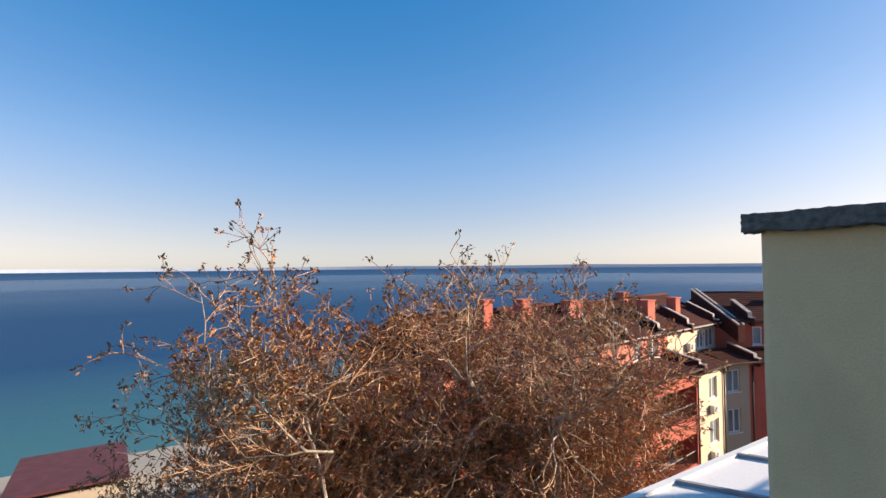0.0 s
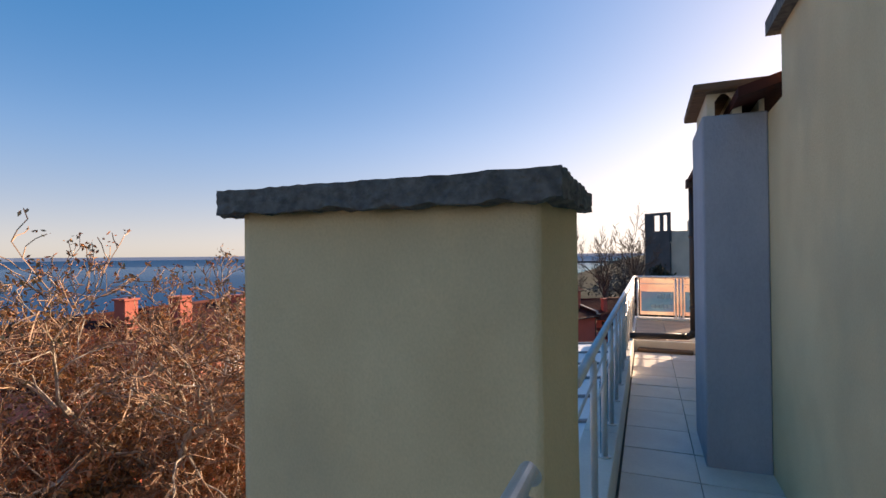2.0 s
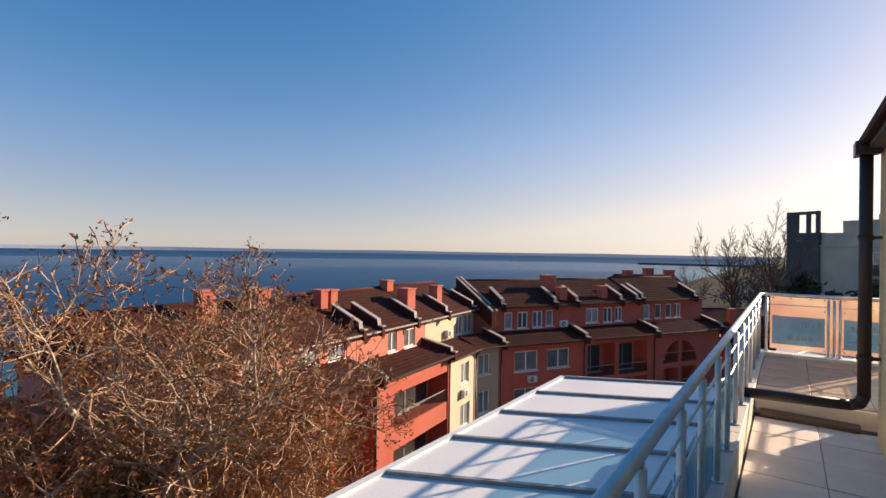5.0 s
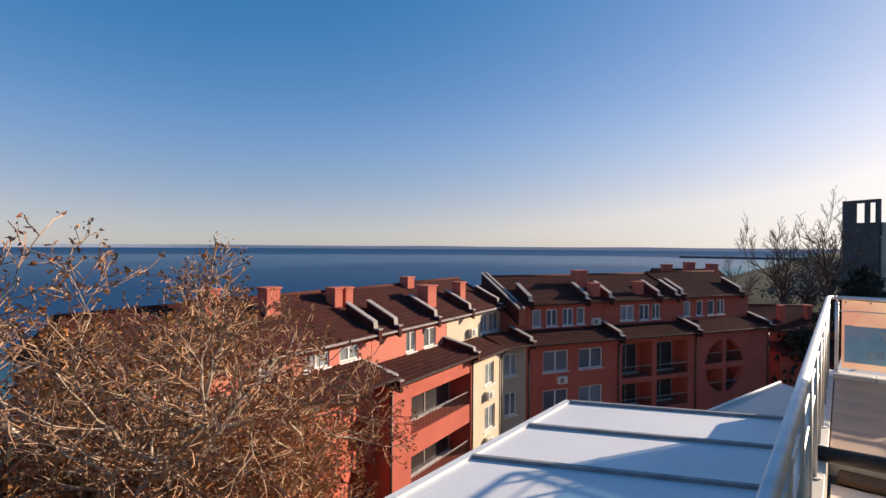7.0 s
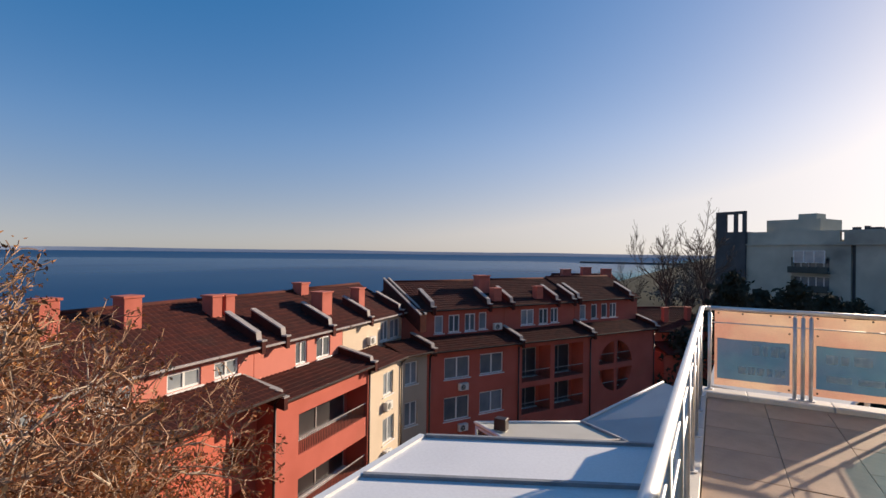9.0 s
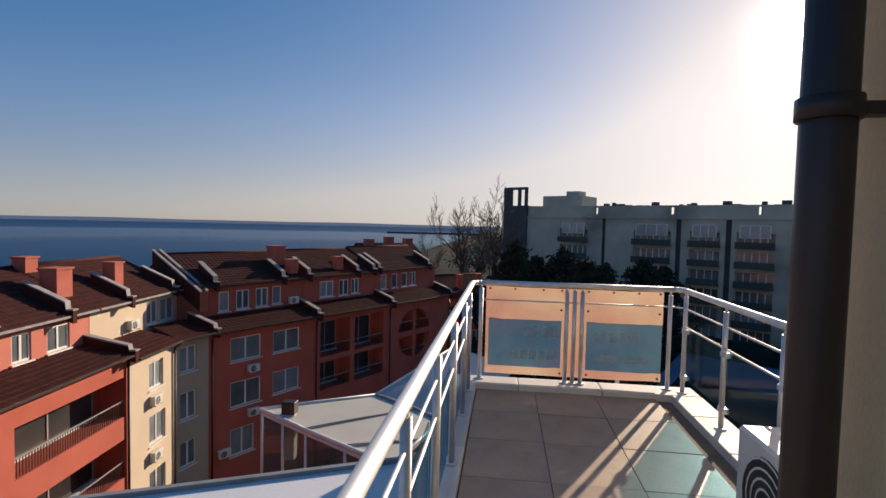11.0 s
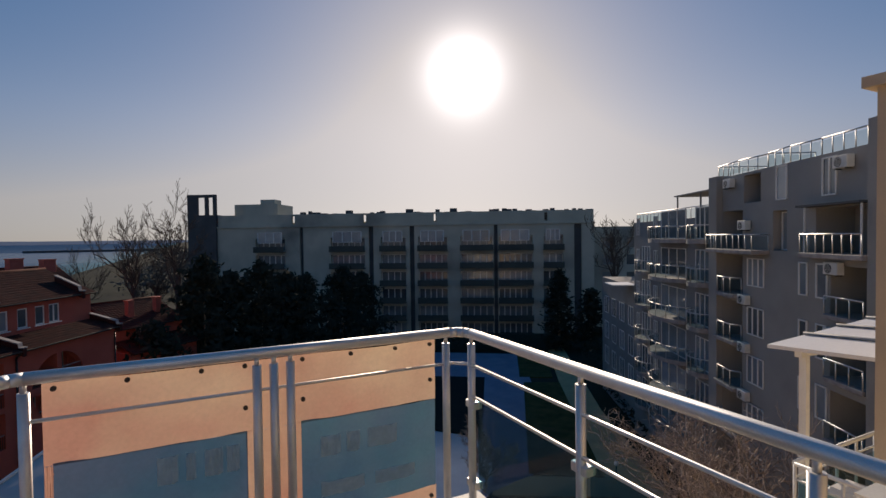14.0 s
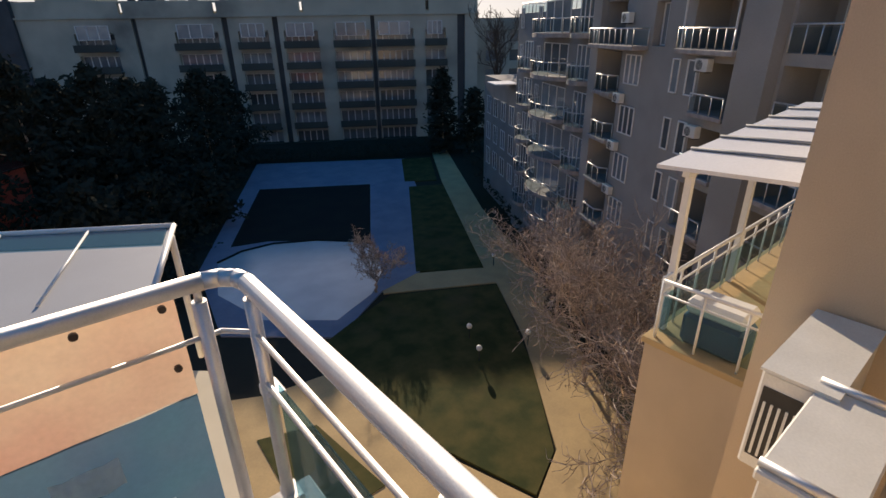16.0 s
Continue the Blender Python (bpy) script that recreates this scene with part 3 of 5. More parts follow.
def ac_unit(m, w=0.82, d=0.3, h=0.6, label="white outdoor air-conditioning unit", group="outdoor units"):
    """Outdoor unit: local x along the front, front at y=0 facing -y, base at z=0."""
    a = thing("air_conditioner", label, "air conditioner", group, m=m)
    boxpart("casing", (0, w, 0, d, 0.05, h), M_ACWHITE, a, bev=0.015)
    bm = bmesh.new()
    cx, cz, r = w * 0.38, h * 0.53, h * 0.38
    for k in range(5):
        rr = r * (k + 1) / 5
        n = 20
        for j in range(n):
            a0, a1 = math.tau * j / n, math.tau * (j + 1) / n
            q = []
            for ang, rad in ((a0, rr), (a1, rr), (a1, rr - 0.012), (a0, rr - 0.012)):
                q.append(bm.verts.new((cx + math.cos(ang) * rad, -0.008, cz + math.sin(ang) * rad)))
            bm.faces.new(q)
    part("grille", bm, M_ACWHITE, a)
    bm = bmesh.new()
    tube(bm, (cx, -0.003, cz), (cx, 0.01, cz), r, n=24)
    part("fan_opening", bm, M_BLACK, a)
    for x in (0.08, w - 0.14):
        boxpart("foot", (x, x + 0.06, 0.02, d - 0.02, 0, 0.05), M_BLACK, a)
    return a


ac_unit(pose(1.8, 12.06, TZ + 0.01, 0, 0, -90), 0.8, 0.3, 0.6, "white outdoor air-conditioning unit standing on the terrace")

# banner on the terrace railing
ban = thing("banner", "peach cloth banner with blue panels tied inside the railing", "banner")


def cloth(name, x0, x1, z0, z1, y, material, label=""):
    bm = bmesh.new()
    nx, nz = 24, 12
    g = [[bm.verts.new((x0 + (x1 - x0) * i / nx, y + 0.006 * noise.noise(Vector((i * 0.35, j * 0.4, y * 9))), z0 + (z1 - z0) * j / nz + 0.012 * noise.noise(Vector((i * 0.2, 7, j * 0.02)))))
          for i in range(nx + 1)] for j in range(nz + 1)]
    for j in range(nz):
        for i in range(nx):
            f = bm.faces.new((g[j][i], g[j][i + 1], g[j + 1][i + 1], g[j + 1][i]))
            f.smooth = True
    return part(name, bm, material, ban, label)


for x0, x1, z0, z1 in ((0.41, 2.135, 0.884, 1.215), (0.41, 2.135, 0.325, 0.412), (1.163, 1.412, 0.412, 0.884), (0.41, 0.442, 0.412, 0.884)):
    cloth("cloth", x0, x1, z0, z1, 14.428, M_BANNERP)
cloth("print_panel", 0.44, 1.165, 0.408, 0.889, 14.424, M_BANNERB, "faded blue printed panel")
cloth("print_panel", 1.41, 2.13, 0.408, 0.889, 14.424, M_BANNERB, "faded blue printed panel")
for x0, x1, z0, z1 in ((0.8, 0.88, 0.72, 0.84), (0.91, 0.95, 0.72, 0.84), (0.985, 1.06, 0.72, 0.84), (1.075, 1.13, 0.72, 0.84),
                       (0.66, 0.74, 0.49, 0.58), (0.76, 0.83, 0.49, 0.58), (0.85, 0.92, 0.49, 0.58), (0.95, 1.0, 0.49, 0.58), (1.03, 1.12, 0.49, 0.58),
                       (1.5, 1.6, 0.7, 0.8), (1.63, 1.7, 0.7, 0.8), (1.74, 1.9, 0.7, 0.8), (1.5, 1.72, 0.5, 0.57), (1.78, 2.0, 0.5, 0.57)):
    cloth("print_bar", x0, x1, z0, z1, 14.4125, M_PRINT)
for x in (0.45, 0.7, 0.98, 1.16, 1.42, 1.66, 1.9, 2.1):
    bm = bmesh.new()
    tube(bm, (x, 14.424, 1.195), (x, 14.412, 1.195), 0.011, n=8)
    part("eyelet", bm, M_DARKPIPE, ban)
for x in (1.16, 1.42, 2.1):
    for z in (1.0, 0.36):
        bm = bmesh.new()
        tube(bm, (x, 14.424, z), (x, 14.412, z), 0.011, n=8)
        part("eyelet", bm, M_DARKPIPE, ban)

# ---- white sheet roof below the walkway ----
wr = thing("white_roof", "white sheet-metal roof with dark raised seams", "roof", kind="structure")
bm = bmesh.new()
poly(bm, [(-2.6, 2.0), (0.05, 3.1), (0.05, 13.85), (-2.56, 12.62)], -0.45, -0.3)
part("sheet", bm, M_WHITEROOF, wr)
for k in range(10):
    bm = bmesh.new()
    y = 12.6 - 1.19 * k
    a, b = Vector((-2.56, y, 0)), Vector((0.04, y + 1.2, 0))
    d = (b - a).normalized()
    nn = Vector((-d.y, d.x, 0))
    poly(bm, [tuple(v)[:2] for v in (a + nn * 0.025, b + nn * 0.025, b - nn * 0.025, a - nn * 0.025)], -0.31, -0.262)
    part("seam", bm, M_SEAM, wr)
boxpart("edge_flashing", (-2.64, -2.56, 2.0, 12.6, -0.5, -0.27), M_WHITE, wr)
bm = bmesh.new()
poly(bm, [(-2.5, 2.2), (0.0, 3.2), (0.0, 13.7), (-2.45, 12.5)], -17.2, -0.5)
part("wall", bm, M_CREAM, wr)
# ---- glazed sunrooms beyond ----
sr = thing("sunroom", "glazed pavilion with flat beige roof panels and pale frames", "sunroom")
SZ = -6.8
bm = bmesh.new()
poly(bm, [(-10.3, 30.75), (-7.43, 28.93), (-3.2, 26.5), (-1.95, 30.9), (-3.4, 32.1), (-5.6, 33.6)], SZ - 0.12, SZ)
part("roof_panel", bm, M_ROOFBEIGE, sr)
bm = bmesh.new()
poly(bm, [(-5.6, 33.6, SZ + 0.02), (-1.95, 30.9, SZ + 0.02), (1.5, 34.5, -5.2), (-2.1, 37.8, -5.2)], -0.1, 0.0)
part("roof_slope", bm, M_ROOFGREY, sr, "grey sloping sheet")
for pts, r, mt in (([(-5.6, 33.6), (-10.3, 30.75), (-7.43, 28.93), (-3.2, 26.5), (-1.95, 30.9)], 0.07, M_WHITE), ([(-5.6, 33.6), (-3.4, 32.1), (-1.95, 30.9)], 0.09, M_SEAM),
                   ([(-7.43, 28.93), (-3.4, 32.1)], 0.06, M_CAP), ([(-5.3, 27.7), (-2.6, 28.8)], 0.06, M_CAP)):
    bm = bmesh.new()
    bend(bm, [(x, y, SZ + 0.03) for x, y in pts], r, 6)
    part("edge_trim", bm, mt, sr)
bm = bmesh.new()
tube(bm, (-5.6, 33.6, SZ + 0.05), (-2.1, 37.8, -5.15), 0.07, n=6)
part("edge_trim", bm, M_WHITE, sr)
foot = [(-10.2, 30.72), (-8.8, 29.85), (-7.4, 29.0), (-5.3, 27.75), (-3.3, 26.6), (-2.1, 30.7)]
for a, b in zip(foot, foot[1:]):
    a3, b3 = Vector((*a, 0)), Vector((*b, 0))
    bm = bmesh.new()
    poly(bm, [(a3.x, a3.y), (b3.x, b3.y), (b3.x + 0.01, b3.y + 0.02), (a3.x + 0.01, a3.y + 0.02)], SZ - 4.0, SZ - 0.12)
    part("glass_pane", bm, M_SUNGLASS, sr)
    for z in (SZ - 0.2, SZ - 3.9):
        bm = bmesh.new()
        tube(bm, (a3.x, a3.y, z), (b3.x, b3.y, z), 0.06, n=6)
        part("rail", bm, M_WHITE, sr)
for q in foot:
    bm = bmesh.new()
    tube(bm, (*q, SZ - 4.0), (*q, SZ - 0.12), 0.07, n=6)
    part("post", bm, M_WHITE, sr)
boxpart("flue", (-9.0, -8.45, 30.2, 30.6, SZ - 2.0, SZ + 0.05), M_ACWHITE, sr, bev=0.02)
boxpart("flue_head", (-9.03, -8.42, 30.17, 30.63, SZ + 0.05, SZ + 0.62), M_DARKPIPE, sr, bev=0.02)
bm = bmesh.new()
poly(bm, [(-10.5, 30.8), (-7.4, 28.7), (-3.0, 26.2), (1.4, 34.6), (-2.1, 37.8)], -17.2, SZ - 4.0)
part("base", bm, M_BEIGE, sr)
bm = bmesh.new()
poly(bm, [(-0.5, 15.4), (0.2, 14.5), (2.3, 14.6), (3.2, 20.5), (0.0, 23.5)], -17.2, -3.1)
structure("wall_lower_block", bm, M_CREAM, "cream rendered lower block of the building", "wall")
# canopy seen past the banner
cn = thing("canopy", "white framed canopy with pale glazed edge strip", "canopy")
bm = bmesh.new()
poly(bm, [(0.45, 22.95, -0.8), (3.3, 21.05, -0.8), (2.5, 18.7, -0.8), (0.3, 19.3, -0.8)], -0.05, 0.0)
part("sheet", bm, M_ROOFGREY, cn)
bm = bmesh.new()
bend(bm, [(0.45, 22.95, -0.78), (3.3, 21.05, -0.78), (2.5, 18.7, -0.78)], 0.04, 8)
part("frame", bm, M_WHITE, cn)
for u in (0.3, 0.65):
    a = Vector((0.45, 22.95, -0.78)).lerp(Vector((3.3, 21.05, -0.78)), u)
    bm = bmesh.new()
    tube(bm, a, a + Vector((-0.75, -2.3, 0)), 0.018, n=6)
    part("glazing_bar", bm, M_WHITE, cn)
bm = bmesh.new()
tube(bm, (3.22, 21.0, -0.8), (3.22, 21.0, -3.1), 0.05, n=8)
part("post", bm, M_WHITE, cn)
bm = bmesh.new()
poly(bm, [(0.5, 22.8, -0.785), (3.2, 21.0, -0.785), (3.0, 20.4, -0.785), (0.45, 22.2, -0.785)], -0.012, 0.0)
part("glass_strip", bm, M_GLASS, cn)

# ---- red row of houses ----
def grid_wall(bm, x0, x1, z0, z1, y0, y1, holes):
    xs = sorted({x0, x1, *[v for h in holes for v in h[:2]]})
    zs = sorted({z0, z1, *[v for h in holes for v in h[2:4]]})
    for i in range(len(xs) - 1):
        run = None
        for j in range(len(zs) - 1):
            cx, cz = (xs[i] + xs[i + 1]) / 2, (zs[j] + zs[j + 1]) / 2
            solid = not any(h[0] < cx < h[1] and h[2] < cz < h[3] for h in holes)
            if solid and run is None:
                run = zs[j]
            if not solid and run is not None:
                box(bm, xs[i], xs[i + 1], y0, y1, run, zs[j])
                run = None
        if run is not None:
            box(bm, xs[i], xs[i + 1], y0, y1, run, z1)


def recess_wall(bm, x0, x1, z0, z1, yf, yi, yb, holes):
    """One closed shell: front at yf, openings let in as far as yi, back at yb."""
    xs = sorted({x0, x1, *[v for h in holes for v in h[:2]]})
    zs = sorted({z0, z1, *[v for h in holes for v in h[2:4]]})
    made = {}

    def at(x, y, z):
        k = (round(x, 4), round(y, 4), round(z, 4))
        if k not in made:
            made[k] = bm.verts.new(k)
        return made[k]

    def hole(i, j):
        if not (0 <= i < len(xs) - 1 and 0 <= j < len(zs) - 1):
            return False
        cx, cz = (xs[i] + xs[i + 1]) / 2, (zs[j] + zs[j + 1]) / 2
        return any(h[0] < cx < h[1] and h[2] < cz < h[3] for h in holes)

    for i in range(len(xs) - 1):
        for j in range(len(zs) - 1):
            a, b, c, d = xs[i], xs[i + 1], zs[j], zs[j + 1]
            h = hole(i, j)
            y = yi if h else yf
            bm.faces.new((at(a, y, c), at(b, y, c), at(b, y, d), at(a, y, d)))
            bm.faces.new((at(a, yb, c), at(a, yb, d), at(b, yb, d), at(b, yb, c)))
            for di, dj, p, q in ((-1, 0, (a, c), (a, d)), (1, 0, (b, c), (b, d)), (0, -1, (a, c), (b, c)), (0, 1, (a, d), (b, d))):
                edge = not (0 <= i + di < len(xs) - 1 and 0 <= j + dj < len(zs) - 1)
                if edge:
                    bm.faces.new((at(p[0], y, p[1]), at(q[0], y, q[1]), at(q[0], yb, q[1]), at(p[0], yb, p[1])))
                elif h and not hole(i + di, j + dj):
                    bm.faces.new((at(p[0], yf, p[1]), at(q[0], yf, q[1]), at(q[0], yi, q[1]), at(p[0], yi, p[1])))


def window(parent, x0, x1, z0, z1, y=0.1, leaves=2, frame_w=0.06, pane=None, rim=None):
    w = boxpart("window", (x0, x1, y + 0.04, y + 0.06, z0, z1), pane or M_PANE, parent)
    bm = bmesh.new()
    for a, b, c, d in ((x0, x1, z0, z0 + frame_w), (x0, x1, z1 - frame_w, z1), (x0, x0 + frame_w, z0, z1), (x1 - frame_w, x1, z0, z1)):
        box(bm, a, b, y, y + 0.07, c, d)
    for k in range(1, leaves):
        xm = x0 + (x1 - x0) * k / leaves
        box(bm, xm - frame_w * 0.6, xm + frame_w * 0.6, y - 0.003, y + 0.07, z0, z1)
    part("window_frame", bm, rim or M_WHITE, w)
    boxpart("sill", (x0 - 0.08, x1 + 0.08, y - 0.17, y, z0 - 0.07, z0 - 0.004), M_WHITE, w)
    return w


def tile_roof(parent, x0, x1, y0, z0, y1, z1):
    """Courses of clay tiles up a slope, each course a thin tilted slab with rolls."""
    run, rise = y1 - y0, z1 - z0
    L = math.hypot(run, rise)
    n = max(2, int(L / 0.33))
    bm = bmesh.new()
    nx = int((x1 - x0) / 0.3)
    for k in range(n):
        a, b = k / n, (k + 1.15) / n
        ya, za, yb, zb = y0 + run * a, z0 + rise * a + 0.055, y0 + run * min(b, 1), z0 + rise * min(b, 1) + 0.02
        for i in range(nx):
            xa, xb = x0 + (x1 - x0) * i / nx, x0 + (x1 - x0) * (i + 1) / nx
            xm = xa + (xb - xa) * 0.62
            v = [bm.verts.new(c) for c in ((xa, ya, za), (xm, ya, za + 0.035), (xb, ya, za - 0.01), (xb, yb, zb - 0.01), (xm, yb, zb + 0.035), (xa, yb, zb), (xa, ya, za - 0.06), (xm, ya, za - 0.06), (xb, ya, za - 0.06))]
            bm.faces.new((v[0], v[1], v[4], v[5]))
            bm.faces.new((v[1], v[2], v[3], v[4]))
            bm.faces.new((v[6], v[7], v[1], v[0]))
            bm.faces.new((v[7], v[8], v[2], v[1]))
    part("roof_tiles", bm, M_ROOF, parent, kind="stuff")
    bm = bmesh.new()
    v = [bm.verts.new((x, y, z)) for x in (x0, x1) for y, z in ((y0, z0 - 0.1), (y1, z1 - 0.1), (y1, z1), (y0, z0))]
    for q in ((0, 1, 2, 3), (7, 6, 5, 4), (0, 4, 5, 1), (2, 6, 7, 3), (1, 5, 6, 2), (0, 3, 7, 4)):
        bm.faces.new([v[k] for k in q])
    part("roof_deck", bm, M_ROOF, parent)


def fin(parent, x, y0, z0, y1, z1, h=0.42, low=0.3, th=0.26):
    """A stepped party wall above the roof with a pale cap."""
    bm = bmesh.new()
    prof = [(y0, z0 - low), (y1, z1 - low), (y1, z1 + h), (y0 + 0.35, z0 + h + (z1 - z0) * 0.35 / (y1 - y0)), (y0 + 0.3, z0 + h * 0.6), (y0, z0 + h * 0.6)]
    a = [bm.verts.new((x - th / 2, y, z)) for y, z in prof]
    b = [bm.verts.new((x + th / 2, y, z)) for y, z in prof]
    bm.faces.new(a)
    bm.faces.new(b[::-1])
    for k in range(6):
        bm.faces.new((a[k], b[k], b[(k + 1) % 6], a[(k + 1) % 6]))
    p = part("party_wall", bm, M_ROOF, parent)
    bm = bmesh.new()
    s = (z1 - z0) / (y1 - y0)
    prof = [(y0 - 0.04, z0 + h * 0.6), (y0 + 0.3, z0 + h * 0.6), (y0 + 0.35, z0 + h + s * 0.35), (y1, z1 + h)]
    for (ya, za), (yb, zb) in zip(prof, prof[1:]):
        v = [bm.verts.new((xx, yy, zz + e)) for xx in (x - th / 2 - 0.04, x + th / 2 + 0.04) for yy, zz, e in ((ya, za, 0.003), (yb, zb, 0.003), (yb, zb, 0.08), (ya, za, 0.08))]
        for q in ((0, 1, 2, 3), (7, 6, 5, 4), (0, 4, 5, 1), (2, 6, 7, 3), (1, 5, 6, 2), (0, 3, 7, 4)):
            bm.faces.new([v[k] for k in q])
    part("cap", bm, M_CAP, p)


def house_chimney(parent, x, y, z0, z1, w=0.75, d=0.6):
    boxpart("chimney", (x, x + w, y, y + d, z0, z1), M_CHIM, parent, bev=0.02)
    boxpart("chimney_cap", (x - 0.06, x + w + 0.06, y - 0.06, y + d + 0.06, z1, z1 + 0.09), M_CHIM, parent)


def arch_fill(parent, x0, x1, zs, zt, y0, y1, material, n=12):
    """Fills the corners of a rectangular opening above an arch."""
    bm = bmesh.new()
    cx, r, hh = (x0 + x1) / 2, (x1 - x0) / 2, zt - zs
    for k in range(n):
        a0, a1 = math.pi * k / n, math.pi * (k + 1) / n
        p = [(cx + r * math.cos(a0), zs + hh * math.sin(a0)), (cx + r * math.cos(a1), zs + hh * math.sin(a1))]
        q = [(p[0][0], zt + 0.002), (p[1][0], zt + 0.002)]
        f = [bm.verts.new((u, y0, v)) for u, v in (p[0], q[0], q[1], p[1])]
        g = [bm.verts.new((u, y1, v)) for u, v in (p[0], p[1])]
        bm.faces.new(f)
        bm.faces.new((f[0], f[3], g[1], g[0]))
    bmesh.ops.remove_doubles(bm, verts=bm.verts, dist=0.001)
    part("arch", bm, material, parent)


def round_fill(parent, cx, cz, r, holes, material, n=10):
    """Closes the corners of four openings, so that together they make one round window."""
    for x0, x1, z0, z1 in holes:
        bm = bmesh.new()
        up = (z0 + z1) / 2 > cz
        out = z1 if up else z0
        xs = [x0 + (x1 - x0) * k / n for k in range(n + 1)]
        rim = [cz + (1 if up else -1) * math.sqrt(max(r * r - (x - cx) ** 2, 0.0)) for x in xs]
        rim = [min(v, out) if up else max(v, out) for v in rim]
        for k in range(n):
            f = [bm.verts.new((x, 0.004, z)) for x, z in ((xs[k], rim[k]), (xs[k + 1], rim[k + 1]), (xs[k + 1], out), (xs[k], out))]
            bm.faces.new(f)
            g = [bm.verts.new((x, 0.5, z)) for x, z in ((xs[k], rim[k]), (xs[k + 1], rim[k + 1]))]
            bm.faces.new((f[0], f[1], g[1], g[0]))
        bmesh.ops.remove_doubles(bm, verts=bm.verts, dist=0.001)
        part("arch", bm, material, parent)


def balcony(parent, x0, x1, z, y=0.08, h=0.95):
    b = boxpart("balcony_rail", (x0, x1, y, y + 0.05, z + h - 0.05, z + h), M_CAP, parent)
    bm = bmesh.new()
    n = int((x1 - x0) / 0.14)
    for k in range(n + 1):
        x = x0 + (x1 - x0) * k / n
        box(bm, x - 0.012, x + 0.012, y + 0.01, y + 0.035, z + 0.05, z + h - 0.05)
    part("balustrade", bm, M_DARKPIPE, b, kind="stuff")


def house_unit(p, ang, w, ze, lt, uz, rz, wall, upper, label, holes=(), wins=(), up_wins=(), ux=None, chims=(), arches=(), acs=(), low_fins=(), up_fins=(), balc=(), upipe=True, depth=11.0, ridge=5.9, storey=True, front=0.0, rose=None):
    """A row house in its own frame: x along the front, y into the house. ze: lower eave, lt: top of the lower roof, uz: upper eave, rz: ridge; all heights are world z."""
    m = pose(p[0], p[1], 0, 0, 0, ang)
    h = thing("row_house", label, "house", "row of houses", m=m)
    bm = bmesh.new()
    recess_wall(bm, 0, w, -17.5, ze - 0.02, front, front + 1.4, depth, list(holes) + list(wins))
    part("wall", bm, wall, h)
    for x0, x1, z0, z1 in wins:
        window(h, x0, x1, z0, z1, y=front + 0.1, leaves=2 if x1 - x0 > 0.8 else 1, frame_w=0.09)
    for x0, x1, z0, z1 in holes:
        # loggia windows: shade of the recess painted into pane and rim colours
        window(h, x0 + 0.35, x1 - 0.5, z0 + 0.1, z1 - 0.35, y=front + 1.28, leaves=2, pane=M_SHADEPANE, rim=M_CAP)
    for x0, x1, z in balc:
        balcony(h, x0, x1, z, front + 0.08)
    for x0, x1, zs, zt in arches:
        arch_fill(h, x0, x1, zs, zt, front + 0.004, front + 1.2, wall)
    if rose:
        round_fill(h, *rose, holes, wall)
    tile_roof(h, 0.0, w, -0.5, ze, 2.05, lt)
    boxpart("gutter", (0.05, w - 0.05, -0.6, -0.48, ze - 0.06, ze + 0.04), M_DARKPIPE, h, bev=0.01)
    if upipe:
        bm = bmesh.new()
        bend(bm, [(w - 0.12, -0.5, ze - 0.06), (w - 0.12, -0.1, ze - 0.45), (w - 0.12, -0.08, -17.3)], 0.065, 8)
        part("downpipe", bm, M_DARKPIPE, h)
    for x in low_fins:
        fin(h, x, -0.62, ze - 0.05, 2.0, lt)
    if storey:
        u0, u1 = ux or (0.0, w)
        bm = bmesh.new()
        recess_wall(bm, u0 + 0.02, u1 - 0.02, lt - 0.3, uz + 0.03, 2.0, 2.4, depth - 2, up_wins)
        part("upper_wall", bm, upper, h)
        for x0, x1, z0, z1 in up_wins:
            window(h, x0, x1, z0, z1, y=2.06, leaves=1 if x1 - x0 < 0.95 else 2, frame_w=0.09)
        tile_roof(h, u0, u1, 1.5, uz, ridge, rz - 0.04)
        back = depth - 0.5
        zbk = rz - (rz - uz) * (back - ridge) / (ridge - 1.5)
        bm = bmesh.new()
        for q in ([(u0, ridge, rz - 0.02), (u1, ridge, rz - 0.02), (u1, back, zbk), (u0, back, zbk)],
                  [(u0 + 0.01, ridge, rz - 0.08), (u0 + 0.01, back - 0.1, zbk), (u0 + 0.01, 1.7, uz)], [(u1 - 0.01, ridge, rz - 0.08), (u1 - 0.01, back - 0.1, zbk), (u1 - 0.01, 1.7, uz)]):
            bm.faces.new([bm.verts.new(c) for c in q])
        part("back_roof", bm, M_ROOF, h)
        bm = bmesh.new()
        tube(bm, (u0, ridge, rz), (u1, ridge, rz), 0.11, n=8)
        part("ridge", bm, M_ROOF, h)
        boxpart("gutter", (u0 + 0.05, u1 - 0.05, 1.4, 1.52, uz - 0.07, uz + 0.03), M_CAP if upper is not M_RED else M_DARKPIPE, h, bev=0.01)
        for x in up_fins:
            s = (rz - uz) / (ridge - 1.5)
            fin(h, x, 1.35, uz - 0.05, 3.7, uz + s * 2.2, h=0.5)
        for x, y, z, cw, cd in chims:
            house_chimney(h, x, y, uz + 0.4, z - 0.09, cw, cd)
    for x, y, z in acs:
        ac_unit(m @ pose(x - 0.4, y - 0.34, z - 0.29), 0.8, 0.3, 0.58, "white outdoor air-conditioning unit on a house wall", "house outdoor units")
    return h


